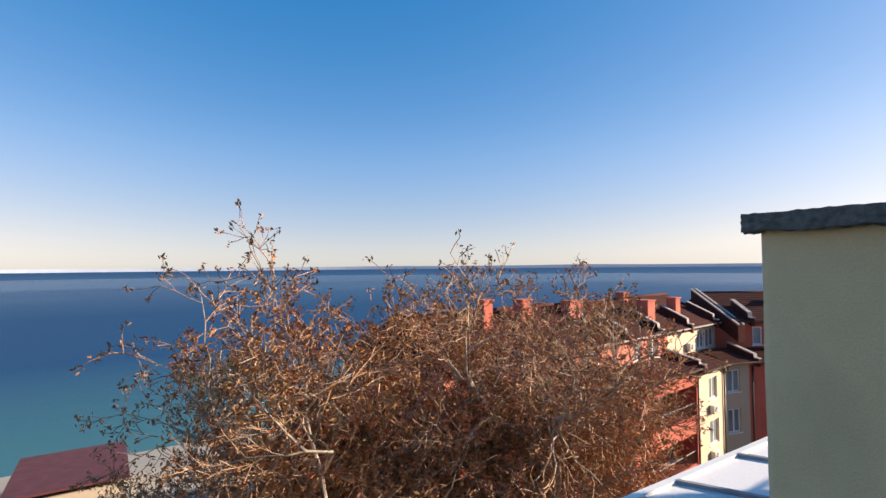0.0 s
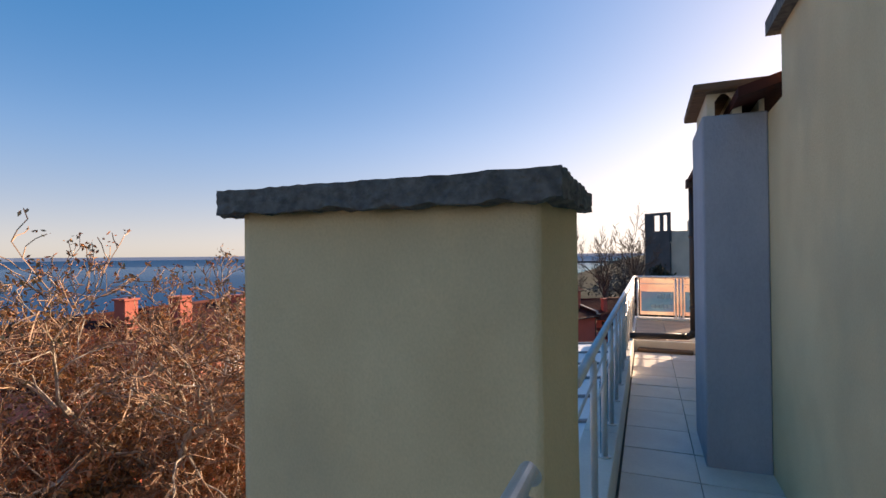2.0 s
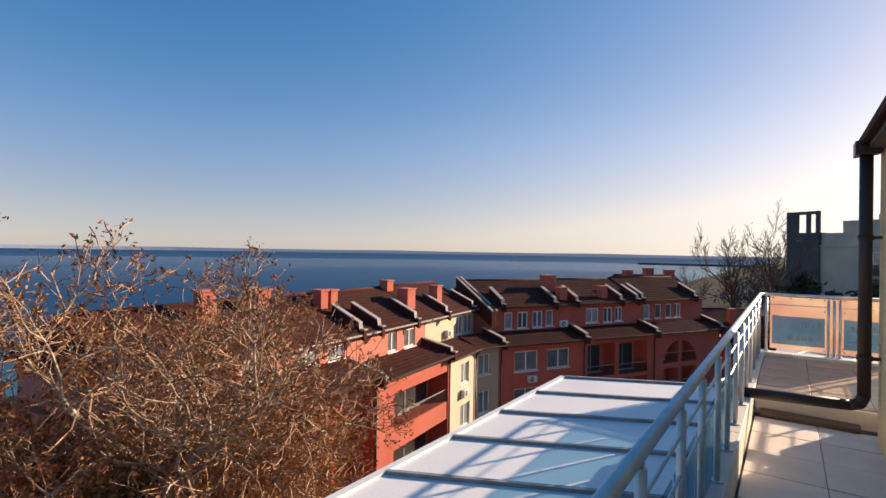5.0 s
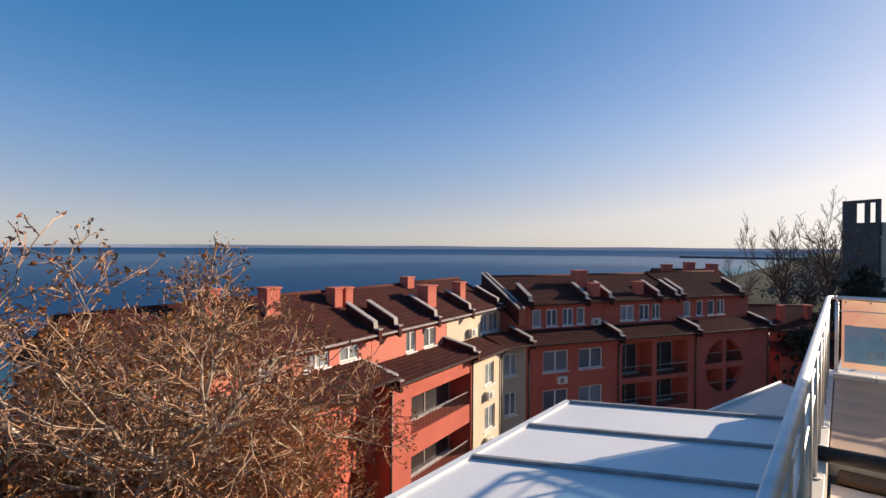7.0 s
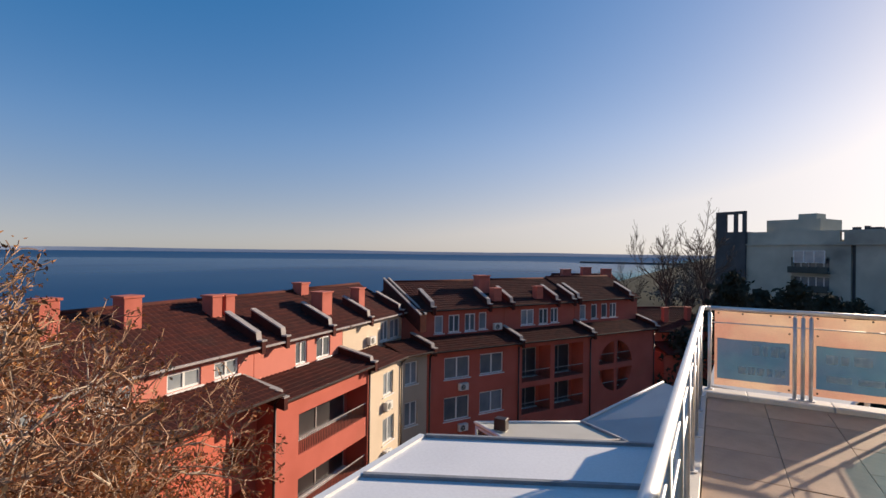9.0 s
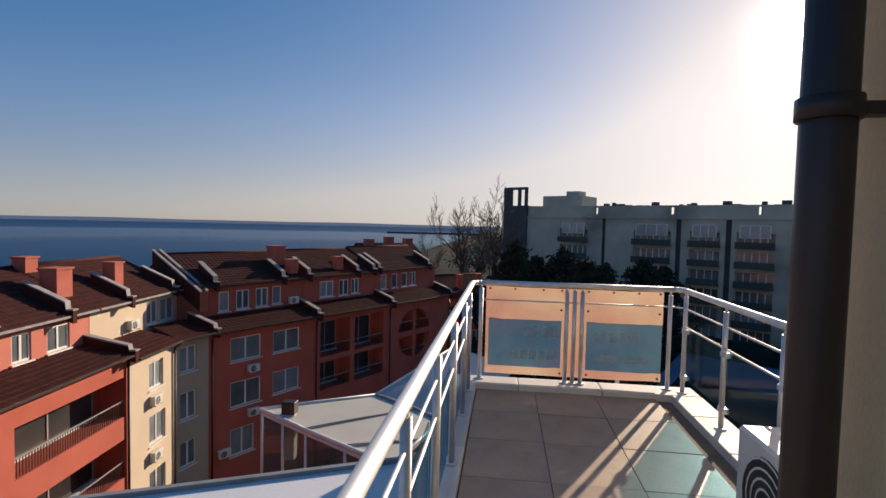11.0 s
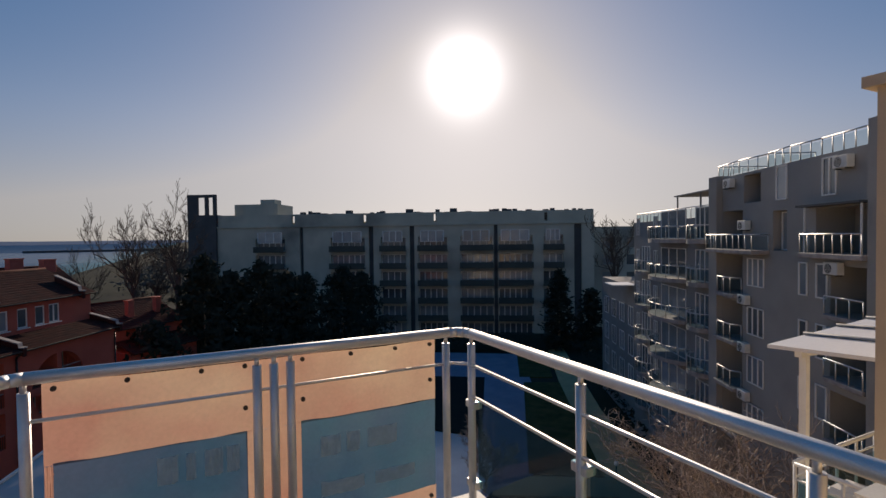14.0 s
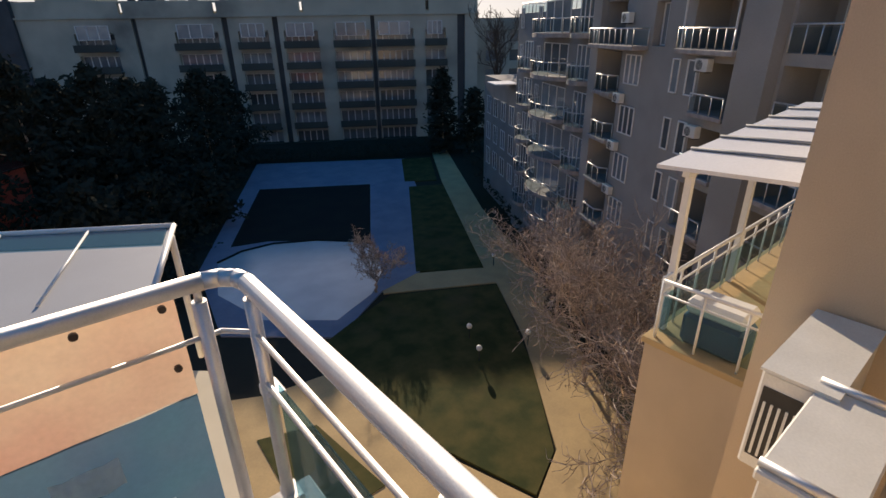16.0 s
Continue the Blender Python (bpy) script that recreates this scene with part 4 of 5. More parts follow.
def along(p, ang, d):
    return (p[0] + d * math.cos(radians(ang)), p[1] + d * math.sin(radians(ang)))


ROW_A, TURN_A = (-17.1, 23.85), 96.5
ROW_B, TURN_B = (-17.9, 38.8), 60.5
house_unit(along(ROW_A, TURN_A, -12.0), TURN_A, 12.0, -4.6, -3.98, -2.78, -0.75, M_ORANGE, M_PINK, "orange rendered row house with brown tiled roof and arched loggias",
           holes=[(10.0, 11.85, -8.05, -6.45), (10.0, 11.85, -11.3, -8.8), (4.4, 6.6, -8.05, -6.45), (4.4, 6.6, -11.3, -8.8)], front=1.05,
           up_wins=[(2.0, 3.5, -3.9, -3.15), (5.0, 6.6, -3.9, -3.15), (8.05, 9.7, -3.9, -3.15), (10.4, 11.8, -3.9, -3.15)], ux=(0.0, 12.8),
           arches=((10.0, 11.85, -7.3, -6.45), (4.4, 6.6, -7.3, -6.45), (10.0, 11.85, -9.6, -8.8), (4.4, 6.6, -9.6, -8.8)), balc=((10.0, 11.85, -11.3), (4.4, 6.6, -11.3)),
           chims=((4.7, 4.2, 0.02, 0.7, 0.6), (7.8, 4.2, -0.12, 0.8, 0.7), (12.3, 4.2, -0.42, 0.62, 0.7), (13.15, 4.2, -0.45, 0.62, 0.7)), up_fins=(12.75,), low_fins=())
house_unit(ROW_A, TURN_A, 8.35, -4.98, -4.5, -2.8, -0.8, M_RED, M_PINK, "terracotta row house with deep loggias and brown tiled roof",
           holes=[(1.7, 8.1, -8.1, -6.1), (1.7, 8.1, -11.2, -9.25), (1.7, 8.1, -14.3, -12.35)], up_wins=[(3.9, 4.9, -4.4, -3.15), (5.75, 7.1, -4.4, -3.2)], ux=(0.8, 8.4),
           chims=((8.4, 5.2, -0.25, 0.8, 0.7), (7.35, 2.8, -0.68, 1.05, 0.85)), balc=((1.6, 8.15, -8.25), (1.6, 8.15, -11.35), (1.6, 8.15, -14.45)), low_fins=(0.0, 8.1), up_fins=(2.5, 6.6))
house_unit(along(ROW_A, TURN_A, 8.36), TURN_A, 4.28, -5.3, -4.75, -2.8, -0.75, M_HCREAM, M_HCREAM, "cream rendered corner house with air-conditioning units",
           wins=[(1.75, 3.1, -7.5, -6.0), (1.75, 3.3, -10.6, -8.95), (1.75, 3.3, -13.7, -12.1)], up_wins=[(4.85, 6.0, -4.6, -3.15), (6.3, 7.8, -4.65, -3.2)], ux=(0.05, 8.2),
           chims=((3.2, 2.8, -0.68, 0.78, 0.7),), acs=((2.1, 0.0, -8.1), (2.1, 0.0, -11.2), (3.3, 2.0, -4.25)), up_fins=(2.65, 7.2))
house_unit(along(ROW_A, TURN_A, 12.66), 75, 2.8, -5.3, -4.7, -2.8, -0.8, M_BEIGE, M_BEIGE, "beige rendered house front in the shaded corner",
           wins=[(0.35, 1.55, -7.45, -5.85), (0.35, 1.55, -10.35, -8.65), (0.35, 1.55, -13.3, -11.7)], storey=False, low_fins=(2.75,), depth=5.0)
house_unit(ROW_B, TURN_B, 8.7, -5.38, -4.72, -2.62, -0.65, M_RED, M_RED, "dark red row house with paired white windows",
           wins=[(1.5, 3.8, -7.6, -5.98), (4.75, 7.05, -7.6, -6.0), (1.5, 3.8, -10.7, -8.95), (4.75, 7.05, -10.6, -8.95), (1.5, 3.3, -14.0, -12.15)],
           up_wins=[(1.8, 2.6, -4.5, -3.1), (3.1, 4.15, -4.5, -3.1), (4.65, 5.7, -4.5, -3.08), (6.05, 6.85, -4.45, -3.05)],
           chims=((7.2, 3.6, -0.1, 1.15, 0.9), (7.6, 2.0, -1.1, 0.8, 0.7)), acs=((3.1, 0.0, -8.25), (3.1, 0.0, -11.3), (1.0, 0.0, -13.5), (7.85, 2.0, -4.3)), up_fins=(1.4, 6.8), low_fins=(8.65,))
house_unit(along(ROW_B, TURN_B, 8.71), TURN_B, 8.38, -5.38, -4.72, -2.58, -0.62, M_RED, M_RED, "dark red row house with four shaded loggias",
           holes=[(0.3, 3.45, -8.75, -5.9), (3.95, 7.45, -8.8, -5.95), (0.3, 3.45, -11.4, -9.2), (3.95, 7.45, -11.45, -9.15)], up_wins=[(1.85, 3.35, -4.4, -3.05), (3.95, 5.05, -4.45, -3.05), (5.35, 6.3, -4.4, -3.05)],
           chims=((3.7, 2.0, -1.05, 0.7, 0.65),), balc=((0.3, 3.45, -8.8), (3.95, 7.45, -8.85), (0.3, 3.45, -11.45), (3.95, 7.45, -11.5)), up_fins=(0.5, 5.8, 7.85), low_fins=(8.36,))
house_unit(along(ROW_B, TURN_B, 17.1), TURN_B, 9.1, -5.38, -4.72, -2.5, -0.5, M_RED, M_RED, "dark red row house with round-arched loggias",
           holes=[(1.1, 3.2, -8.3, -6.25), (3.6, 5.75, -8.3, -6.25), (1.1, 3.2, -10.95, -8.8), (3.6, 5.75, -10.95, -8.8)], up_wins=[(0.7, 1.55, -4.35, -2.95), (2.25, 3.1, -4.35, -2.95), (3.7, 4.55, -4.35, -2.95), (4.9, 5.9, -4.35, -2.95)],
           balc=((1.1, 3.2, -8.3), (3.6, 5.75, -8.3), (1.1, 3.2, -10.95), (3.6, 5.75, -10.95)), up_fins=(0.15, 7.6), low_fins=(9.05,), rose=(3.42, -8.55, 2.36))
house_unit((-15.5, 70.0), 40, 9.0, -5.0, -4.1, -3.05, -0.9, M_RED, M_RED, "far red house with tiled roof and chimneys", up_wins=[(2, 3, -4.0, -3.1), (5, 6, -4.0, -3.1)], chims=((1.0, 4.5, -0.2, 1.2, 0.9), (4.0, 4.6, 0.1, 1.2, 0.9), (7.0, 4.6, -0.1, 1.2, 0.9)), upipe=False)
house_unit((-4.2, 64.0), 40, 7.0, -8.3, -7.4, -6.3, -4.2, M_RED, M_RED, "low red end house with small chimneys", wins=[(2, 3.2, -11.3, -9.9)], up_wins=[(2, 3, -7.3, -6.4)], chims=((2.0, 3.0, -3.9, 0.6, 0.5), (5.0, 3.2, -3.9, 0.6, 0.5)), upipe=False)

# raking wall in the valley between the two rows
vw = thing("valley_wall", "raking party wall with a pale double coping between two roofs", "wall", "row of houses", kind="structure")
lo3, hi3 = Vector((-18.75, 39.65, -2.85)), Vector((-23.3, 41.25, -0.38))
along3 = (hi3 - lo3).normalized()
side3 = along3.cross(Vector((0, 0, 1))).normalized()


def raking(name, off, half, drop, rise, material):
    bm = bmesh.new()
    v = [bm.verts.new(e + side3 * (off + sx * half) + Vector((0, 0, dz))) for e in (lo3, hi3) for sx, dz in ((-1, drop), (1, drop), (1, rise), (-1, rise))]
    for q in ((0, 1, 2, 3), (7, 6, 5, 4), (0, 4, 5, 1), (1, 5, 6, 2), (2, 6, 7, 3), (3, 7, 4, 0)):
        bm.faces.new([v[k] for k in q])
    part(name, bm, material, vw)


raking("wall", 0.0, 0.3, -1.3, 0.0, M_ROOF)
raking("coping", -0.24, 0.1, 0.003, 0.1, M_CAP)
raking("coping", 0.24, 0.1, 0.003, 0.1, M_CAP)
# ---- long grey hotel across the garden ----
hot = thing("hotel", "long grey six-storey hotel in shade with balcony columns", "building", m=Matrix.Translation((1.47, 12.45, 1.9)) @ Matrix.Scale(1.16, 4) @ Matrix.Translation((3.63, 96.45, -1.9)) @ pose(0, 0, 0, 0, 0, -32))
HB, HT = -17.5, 6.0
bays = [(7.0, 12.3), (20.5, 26.5), (29.3, 33.6), (35.8, 40.7), (43.0, 48.4), (49.4, 55.0), (56.8, 60.0)]
slits = [(34.3, 35.1), (48.6, 49.2), (61.8, 63.0), (27.2, 28.0), (15.0, 15.6)]
levels = [2.6, -0.35, -3.3, -6.25, -9.2, -12.15, -15.1]
bm = bmesh.new()
recess_wall(bm, 0, 65, HB, 3.9, 0, 1.3, 14, [(a, b, z - 0.1, z + 2.2) for a, b in bays for z in levels if z + 2.2 < 3.9] + [(a, b, -15, 3.7) for a, b in slits])
part("wall", bm, M_HOTEL, hot)
bm = bmesh.new()
grid_wall(bm, -0.02, 65, 3.9, HT, 0.3, 0.9, [(a, a + 0.5, 4.3, 5.7) for a in (13.5, 26.2, 38.4, 57.0)])
box(bm, 0, 65, 1.6, 14, 3.9, HT - 1.4)
part("parapet", bm, M_HOTEL, hot)
boxpart("cornice", (-0.1, 65.1, -0.25, 0.3, 3.75, 4.0), M_HOTEL, hot)
for a, b in slits:
    boxpart("dark_slit", (a, b, 0.5, 0.55, -15, 3.7), M_HOTELDARK, hot)
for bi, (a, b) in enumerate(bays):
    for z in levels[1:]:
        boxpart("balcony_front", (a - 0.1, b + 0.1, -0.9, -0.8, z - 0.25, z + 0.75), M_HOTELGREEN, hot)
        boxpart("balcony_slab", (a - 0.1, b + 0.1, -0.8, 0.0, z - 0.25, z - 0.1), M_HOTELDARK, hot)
        boxpart("window", (a + 0.05, b - 0.05, 0.9, 0.95, z - 0.05, z + 2.15), M_PANE, hot)
        bm = bmesh.new()
        n = max(3, int((b - a) / 0.9))
        for k in range(n + 1):
            x = a + (b - a) * k / n
            box(bm, x - 0.07, x + 0.07, 0.8, 0.9, z - 0.05, z + 2.15)
        for zz in (z - 0.05, z + 2.07):
            box(bm, a, b, 0.79, 0.9, zz, zz + 0.08)
        part("window_frame", bm, M_WHITE, hot)
    boxpart("window", (a + 0.4, b - 0.6, -0.03, -0.005, 1.0, 2.9), M_PANE, hot)
    bm = bmesh.new()
    for k in range(4):
        x = a + 0.4 + (b - a - 1.0) * k / 3
        box(bm, x - 0.07, x + 0.07, -0.08, -0.035, 1.0, 2.9)
    for zz in (1.0, 2.82):
        box(bm, a + 0.4, b - 0.6, -0.09, -0.035, zz, zz + 0.08)
    part("window_frame", bm, M_WHITE, hot)
hr = random.Random(3)
for k in range(46):
    x = 15 + k * 1.08 + hr.uniform(-0.5, 0.5)
    if hr.random() < 0.75:
        w, hh = hr.uniform(0.4, 1.3), hr.uniform(0.25, 0.85)
        boxpart("roof_unit", (x, x + w, 1.0, 2.0, HT - 1.5, HT + hh - 0.2), M_HOTELDARK, hot)
bm = bmesh.new()
box(bm, 2.2, 10.2, 2.0, 9.0, HT - 1.5, HT + 2.0)
box(bm, 6.6, 9.2, 3.0, 6.0, HT + 2.0, HT + 2.9)
part("penthouse", bm, M_HOTEL, hot)
bm = bmesh.new()
for x0, x1, z0, z1 in ((-5.2, -0.02, HB, 6.1), (-5.2, -3.4, 6.1, 9.2), (-5.2, -0.02, 9.2, 9.7), (-2.0, -1.5, 6.1, 9.2), (-0.5, -0.02, 6.1, 9.2)):
    box(bm, x0, x1, -0.5, 0.1 if z0 > 6 else 10, z0, z1)
part("stair_tower", bm, M_HOTELDARK, hot)

bm = bmesh.new()
recess_wall(bm, 65.2, 92, HB, 3.2, 3.0, 3.8, 14, [(x, x + 2.2, z, z + 1.7) for x in (67, 71, 75, 79, 83) for z in levels[1:]])
part("annex_wall", bm, M_HOTEL, hot)
for x in (67, 71, 75, 79, 83):
    for z in levels[1:]:
        boxpart("window", (x, x + 2.2, 3.5, 3.55, z, z + 1.7), M_PANE, hot)

# ---- stepped apartment wing ----
wing = thing("apartment_wing", "greige apartment wing with glass balconies in shade", "building", m=Matrix.Translation((23.4, 21.2, 0)) @ pose(0, 0, 0, 0, 0, 60))
# local x runs along the front, the garden lies on +y
FL = [-1.6, -4.2, -6.8, -9.4, -12.0, -14.6]
bm = bmesh.new()
rec = [(9.1, 11.28, z, z + 2.15) for z in [0.9] + FL] + [(0.15, 2.35, z, z + 2.0) for z in FL] + [(0.15, 3.25, 0.9, 2.8), (5.25, 6.35, 0.9, 2.85), (7.4, 9.0, 3.4, 4.9)]
recess_wall(bm, 0.0, 11.3, -17.5, 5.05, 0, -1.6, -12, rec)
part("wall", bm, M_WING, wing)
boxpart("pillar", (11.32, 12.3, -12, 0.35, -17.5, 5.15), M_WING, wing)
boxpart("pillar_block", (-1.7, -0.02, -12, 0.35, -17.5, 5.9), M_WING, wing)
bm = bmesh.new()
recess_wall(bm, -12, -1.72, -17.5, 5.7, -0.1, -1.6, -12, [(-4.4, -1.9, z, z + 2.1) for z in [3.4, 0.9] + FL])
part("wall", bm, M_WING, wing)


def glass_rail(parent, pts, z, h=1.0, glassy=M_BLUEGLASS, post_step=0.9):
    bm = bmesh.new()
    posts = []
    bend(bm, [(x, y, z + h) for x, y in pts], 0.035, 6)
    for (xa, ya), (xb, yb) in zip(pts, pts[1:]):
        n = max(1, int(math.hypot(xb - xa, yb - ya) / post_step))
        for k in range(n + 1):
            x, y = xa + (xb - xa) * k / n, ya + (yb - ya) * k / n
            posts.append((x, y))
    r = part("balcony_rail", bm, M_STEEL, parent)
    for x, y in posts:
        bm = bmesh.new()
        tube(bm, (x, y, z), (x, y, z + h), 0.025, n=6)
        part("post", bm, M_STEEL, r)
    for (xa, ya), (xb, yb) in zip(pts, pts[1:]):
        bm = bmesh.new()
        bm.faces.new([bm.verts.new(c) for c in ((xa, ya - 0.02, z + 0.05), (xb, yb - 0.02, z + 0.05), (xb, yb - 0.02, z + h - 0.1), (xa, ya - 0.02, z + h - 0.1))])
        part("glass_pane", bm, glassy, r)


def back_window(parent, x0, x1, z0, z1, y, leaves=2):
    w = boxpart("window", (x0, x1, y - 0.02, y, z0, z1), M_PANE, parent)
    bm = bmesh.new()
    f = 0.06
    for a, b, c, d in ((x0, x1, z0, z0 + f), (x0, x1, z1 - f, z1), (x0, x0 + f, z0, z1), (x1 - f, x1, z0, z1)):
        box(bm, a, b, y, y + 0.05, c, d)
    for k in range(1, leaves):
        xm = x0 + (x1 - x0) * k / leaves
        box(bm, xm - f / 2, xm + f / 2, y, y + 0.05, z0, z1)
    part("window_frame", bm, M_WHITE, w)


for z in FL:
    boxpart("balcony_slab", (9.05, 11.28, 0.004, 0.55, z - 0.22, z), M_CAP, wing, bev=0.03)
    glass_rail(wing, [(9.1, 0.08), (9.45, 0.5), (10.9, 0.5), (11.25, 0.1)], z, 0.9, post_step=0.5)
    back_window(wing, 9.5, 10.9, z + 0.02, z + 2.0, -1.58)
    back_window(wing, 7.05, 8.6, z + 0.55, z + 2.05, 0.01, 3)
    back_window(wing, 3.75, 4.35, z + 0.55, z + 2.05, 0.01, 1)
    back_window(wing, 2.5, 3.2, z + 0.55, z + 2.05, 0.01, 1)
    boxpart("balcony_slab", (0.15, 2.35, 0.004, 0.35, z - 0.2, z), M_CAP, wing, bev=0.03)
    glass_rail(wing, [(0.2, 0.3), (2.3, 0.3)], z, 0.75, post_step=0.55)
    back_window(wing, 0.5, 1.7, z + 0.02, z + 1.9, -1.58)
    boxpart("lintel_band", (-4.45, -1.85, -0.09, 0.12, z - 0.2, z), M_CAP, wing, bev=0.02)
for z in [3.4, 0.9] + FL:
    back_window(wing, -4.2, -2.3, z + 0.02, z + 2.0, -1.58)
    glass_rail(wing, [(-4.35, -0.02), (-1.95, -0.02)], z, 0.9, post_step=0.55)
# wide balconies on the second floor from the top
boxpart("balcony_slab", (6.6, 11.6, 0.004, 0.9, 0.68, 0.9), M_CAP, wing, bev=0.03)
glass_rail(wing, [(6.65, 0.05), (6.65, 0.85), (11.55, 0.85), (11.55, 0.4)], 0.9, 0.8, post_step=0.6)
back_window(wing, 9.5, 10.9, 0.92, 2.9, -1.58)
back_window(wing, 5.35, 6.25, 0.92, 2.8, -0.4, 2)
boxpart("balcony_slab", (0.02, 3.7, 0.004, 0.5, 0.68, 0.9), M_CAP, wing, bev=0.03)
glass_rail(wing, [(0.1, 0.45), (3.6, 0.45), (3.6, 0.05)], 0.9, 0.8, post_step=0.5)
back_window(wing, 0.5, 1.9, 0.92, 2.7, -1.58, 3)
for x in (0.12, 3.3):
    boxpart("awning_post", (x, x + 0.06, 0.4, 0.46, 0.9, 2.85), M_WHITE, wing)
boxpart("awning", (0.02, 3.7, 0.004, 0.6, 2.86, 2.95), M_HOTELDARK, wing)
back_window(wing, 7.6, 8.8, 3.42, 4.7, -1.58)
back_window(wing, 5.2, 6.05, 3.35, 5.0, 0.01, 1)
back_window(wing, 2.0, 2.85, 3.3, 4.9, 0.01, 2)
glass_rail(wing, [(0.05, -0.2), (3.2, -0.2), (5.0, 0.0), (7.1, -0.2), (7.1, -2.5)], 5.05, 0.75, post_step=0.6)
glass_rail(wing, [(7.3, -0.3), (9.5, 0.0), (12.2, -0.2), (12.2, -3)], 5.1, 0.7, post_step=0.6)
glass_rail(wing, [(-3.3, -0.2), (-0.2, -0.2), (-0.2, -2.5)], 5.9, 1.3)
boxpart('stair_head', (-3.3, -0.6, -4, -0.4, 5.7, 7.0), M_WING, wing)
wm = Matrix.Translation((23.4, 21.2, 0)) @ pose(0, 0, 0, 0, 0, 60)
for x, z in ((1.8, 4.25), (10.6, 4.3), (2.3, 0.0), (2.3, -2.7), (9.0, 1.9), (9.0, -2.1), (9.0, -4.7), (9.0, -7.3)):
    ac_unit(wm @ pose(x, 0.36, z, 0, 0, 180), 0.8, 0.3, 0.55, "white outdoor air-conditioning unit on the wing wall", "wing outdoor units")
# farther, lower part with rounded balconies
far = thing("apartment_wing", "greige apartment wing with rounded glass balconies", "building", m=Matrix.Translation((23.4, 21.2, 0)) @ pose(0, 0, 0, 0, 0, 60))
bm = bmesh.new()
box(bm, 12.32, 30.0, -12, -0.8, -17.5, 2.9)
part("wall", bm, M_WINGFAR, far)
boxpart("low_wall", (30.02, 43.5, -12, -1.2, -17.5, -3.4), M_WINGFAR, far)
for z in (1.4, -1.5, -4.5, -7.5, -10.5, -13.5):
    for cx, rad in ((20.6, 3.0), (15.6, 1.3), (26.6, 1.3)):
        if z > 0 and cx > 25:
            continue
        bm = bmesh.new()
        n = 14
        pts = [(cx + rad * math.cos(math.pi * k / n), -0.8 + min(rad, 2.2) * 0.75 * math.sin(math.pi * k / n)) for k in range(n + 1)]
        poly(bm, pts, z - 0.3, z)
        part("balcony_slab", bm, M_CAP, far)
        glass_rail(far, pts[::2], z, 0.95, post_step=0.7)
        back_window(far, cx - rad * 0.8, cx + rad * 0.8, z + 0.02, z + 2.2, -0.78, 3)
    back_window(far, 23.9, 24.7, z + 0.3, z + 1.9, -0.78, 2)
    back_window(far, 28.3, 29.1, z + 0.3, z + 1.9, -0.78, 2)
for x in (31.5, 34.5, 37.5, 40.5):
    for z in (-7.5, -10.5, -13.5):
        back_window(far, x, x + 1.6, z, z + 2.0, -1.18, 2)
glass_rail(far, [(12.5, -1.0), (29.8, -1.0), (29.8, -5)], 2.9, 0.8)
bm = bmesh.new()
box(bm, 14.0, 22.5, -6.5, -1.6, 4.75, 4.85)
for x in (14.2, 18.2, 22.3):
    for y in (-6.3, -1.8):
        box(bm, x - 0.05, x + 0.05, y - 0.05, y + 0.05, 2.9, 4.75)
box(bm, 16.2, 17.8, -5, -4, 2.9, 5.3)
part("roof_pergola", bm, M_WINGFAR, far)
boxpart("awning", (31.0, 34.0, -1.4, 1.0, -3.3, -3.2), M_WHITEROOF, far)

# ---- wall block across the gap, with units and the pergola terrace ----
bm = bmesh.new()
box(bm, 5.95, 12, 9.0, 14.02, -17.5, 2.95)
box(bm, 5.88, 12, 9.0, 14.1, 2.95, 3.04)
structure("wall_side_block", bm, M_SIDE, "yellow beige rendered side block of the building", "wall")
bm = bmesh.new()
box(bm, 8.0, 14.0, 14.02, 15.85, -17.5, -2.3)
structure("wall_lower_terrace", bm, M_SIDE, "cream wall carrying the lower terrace", "wall")
lt = thing("terrace_floor", "pale stone floor of the lower terrace", "floor", kind="structure")
boxpart("slab", (7.96, 14, 14.03, 15.89, -2.3, -2.2), M_PATHM, lt, bev=0.01)
per = thing("pergola", "white metal pergola with ribbed white roof sheets", "pergola")
bm = bmesh.new()
poly(bm, [(8.12, 16.15, 0.22), (8.12, 14.1, 0.34), (13.5, 14.1, 0.6), (13.5, 16.15, 0.48)], -0.05, 0)
part("roof_sheet", bm, M_WHITEROOF, per)
for k in range(1, 6):
    u = k / 6
    bm = bmesh.new()
    a = Vector((8.12, 16.15, 0.245)).lerp(Vector((13.5, 16.15, 0.505)), u)
    tube(bm, a, a + Vector((0, -2.05, 0.12)), 0.025, n=6)
    part("rib", bm, M_SEAM, per)
for x, y, z in ((8.36, 15.8, 0.22), (10.6, 15.8, 0.33), (8.36, 14.15, 0.33)):
    boxpart("post", (x - 0.045, x + 0.045, y - 0.045, y + 0.045, -2.2, z), M_WHITE, per)
boxpart("beam", (8.2, 13.4, 15.75, 15.84, 0.1, 0.19), M_WHITE, per, m=Matrix.Identity(4))
lr = thing("railing", "white metal railing with glass around the lower terrace", "railing", "lower terrace railing")
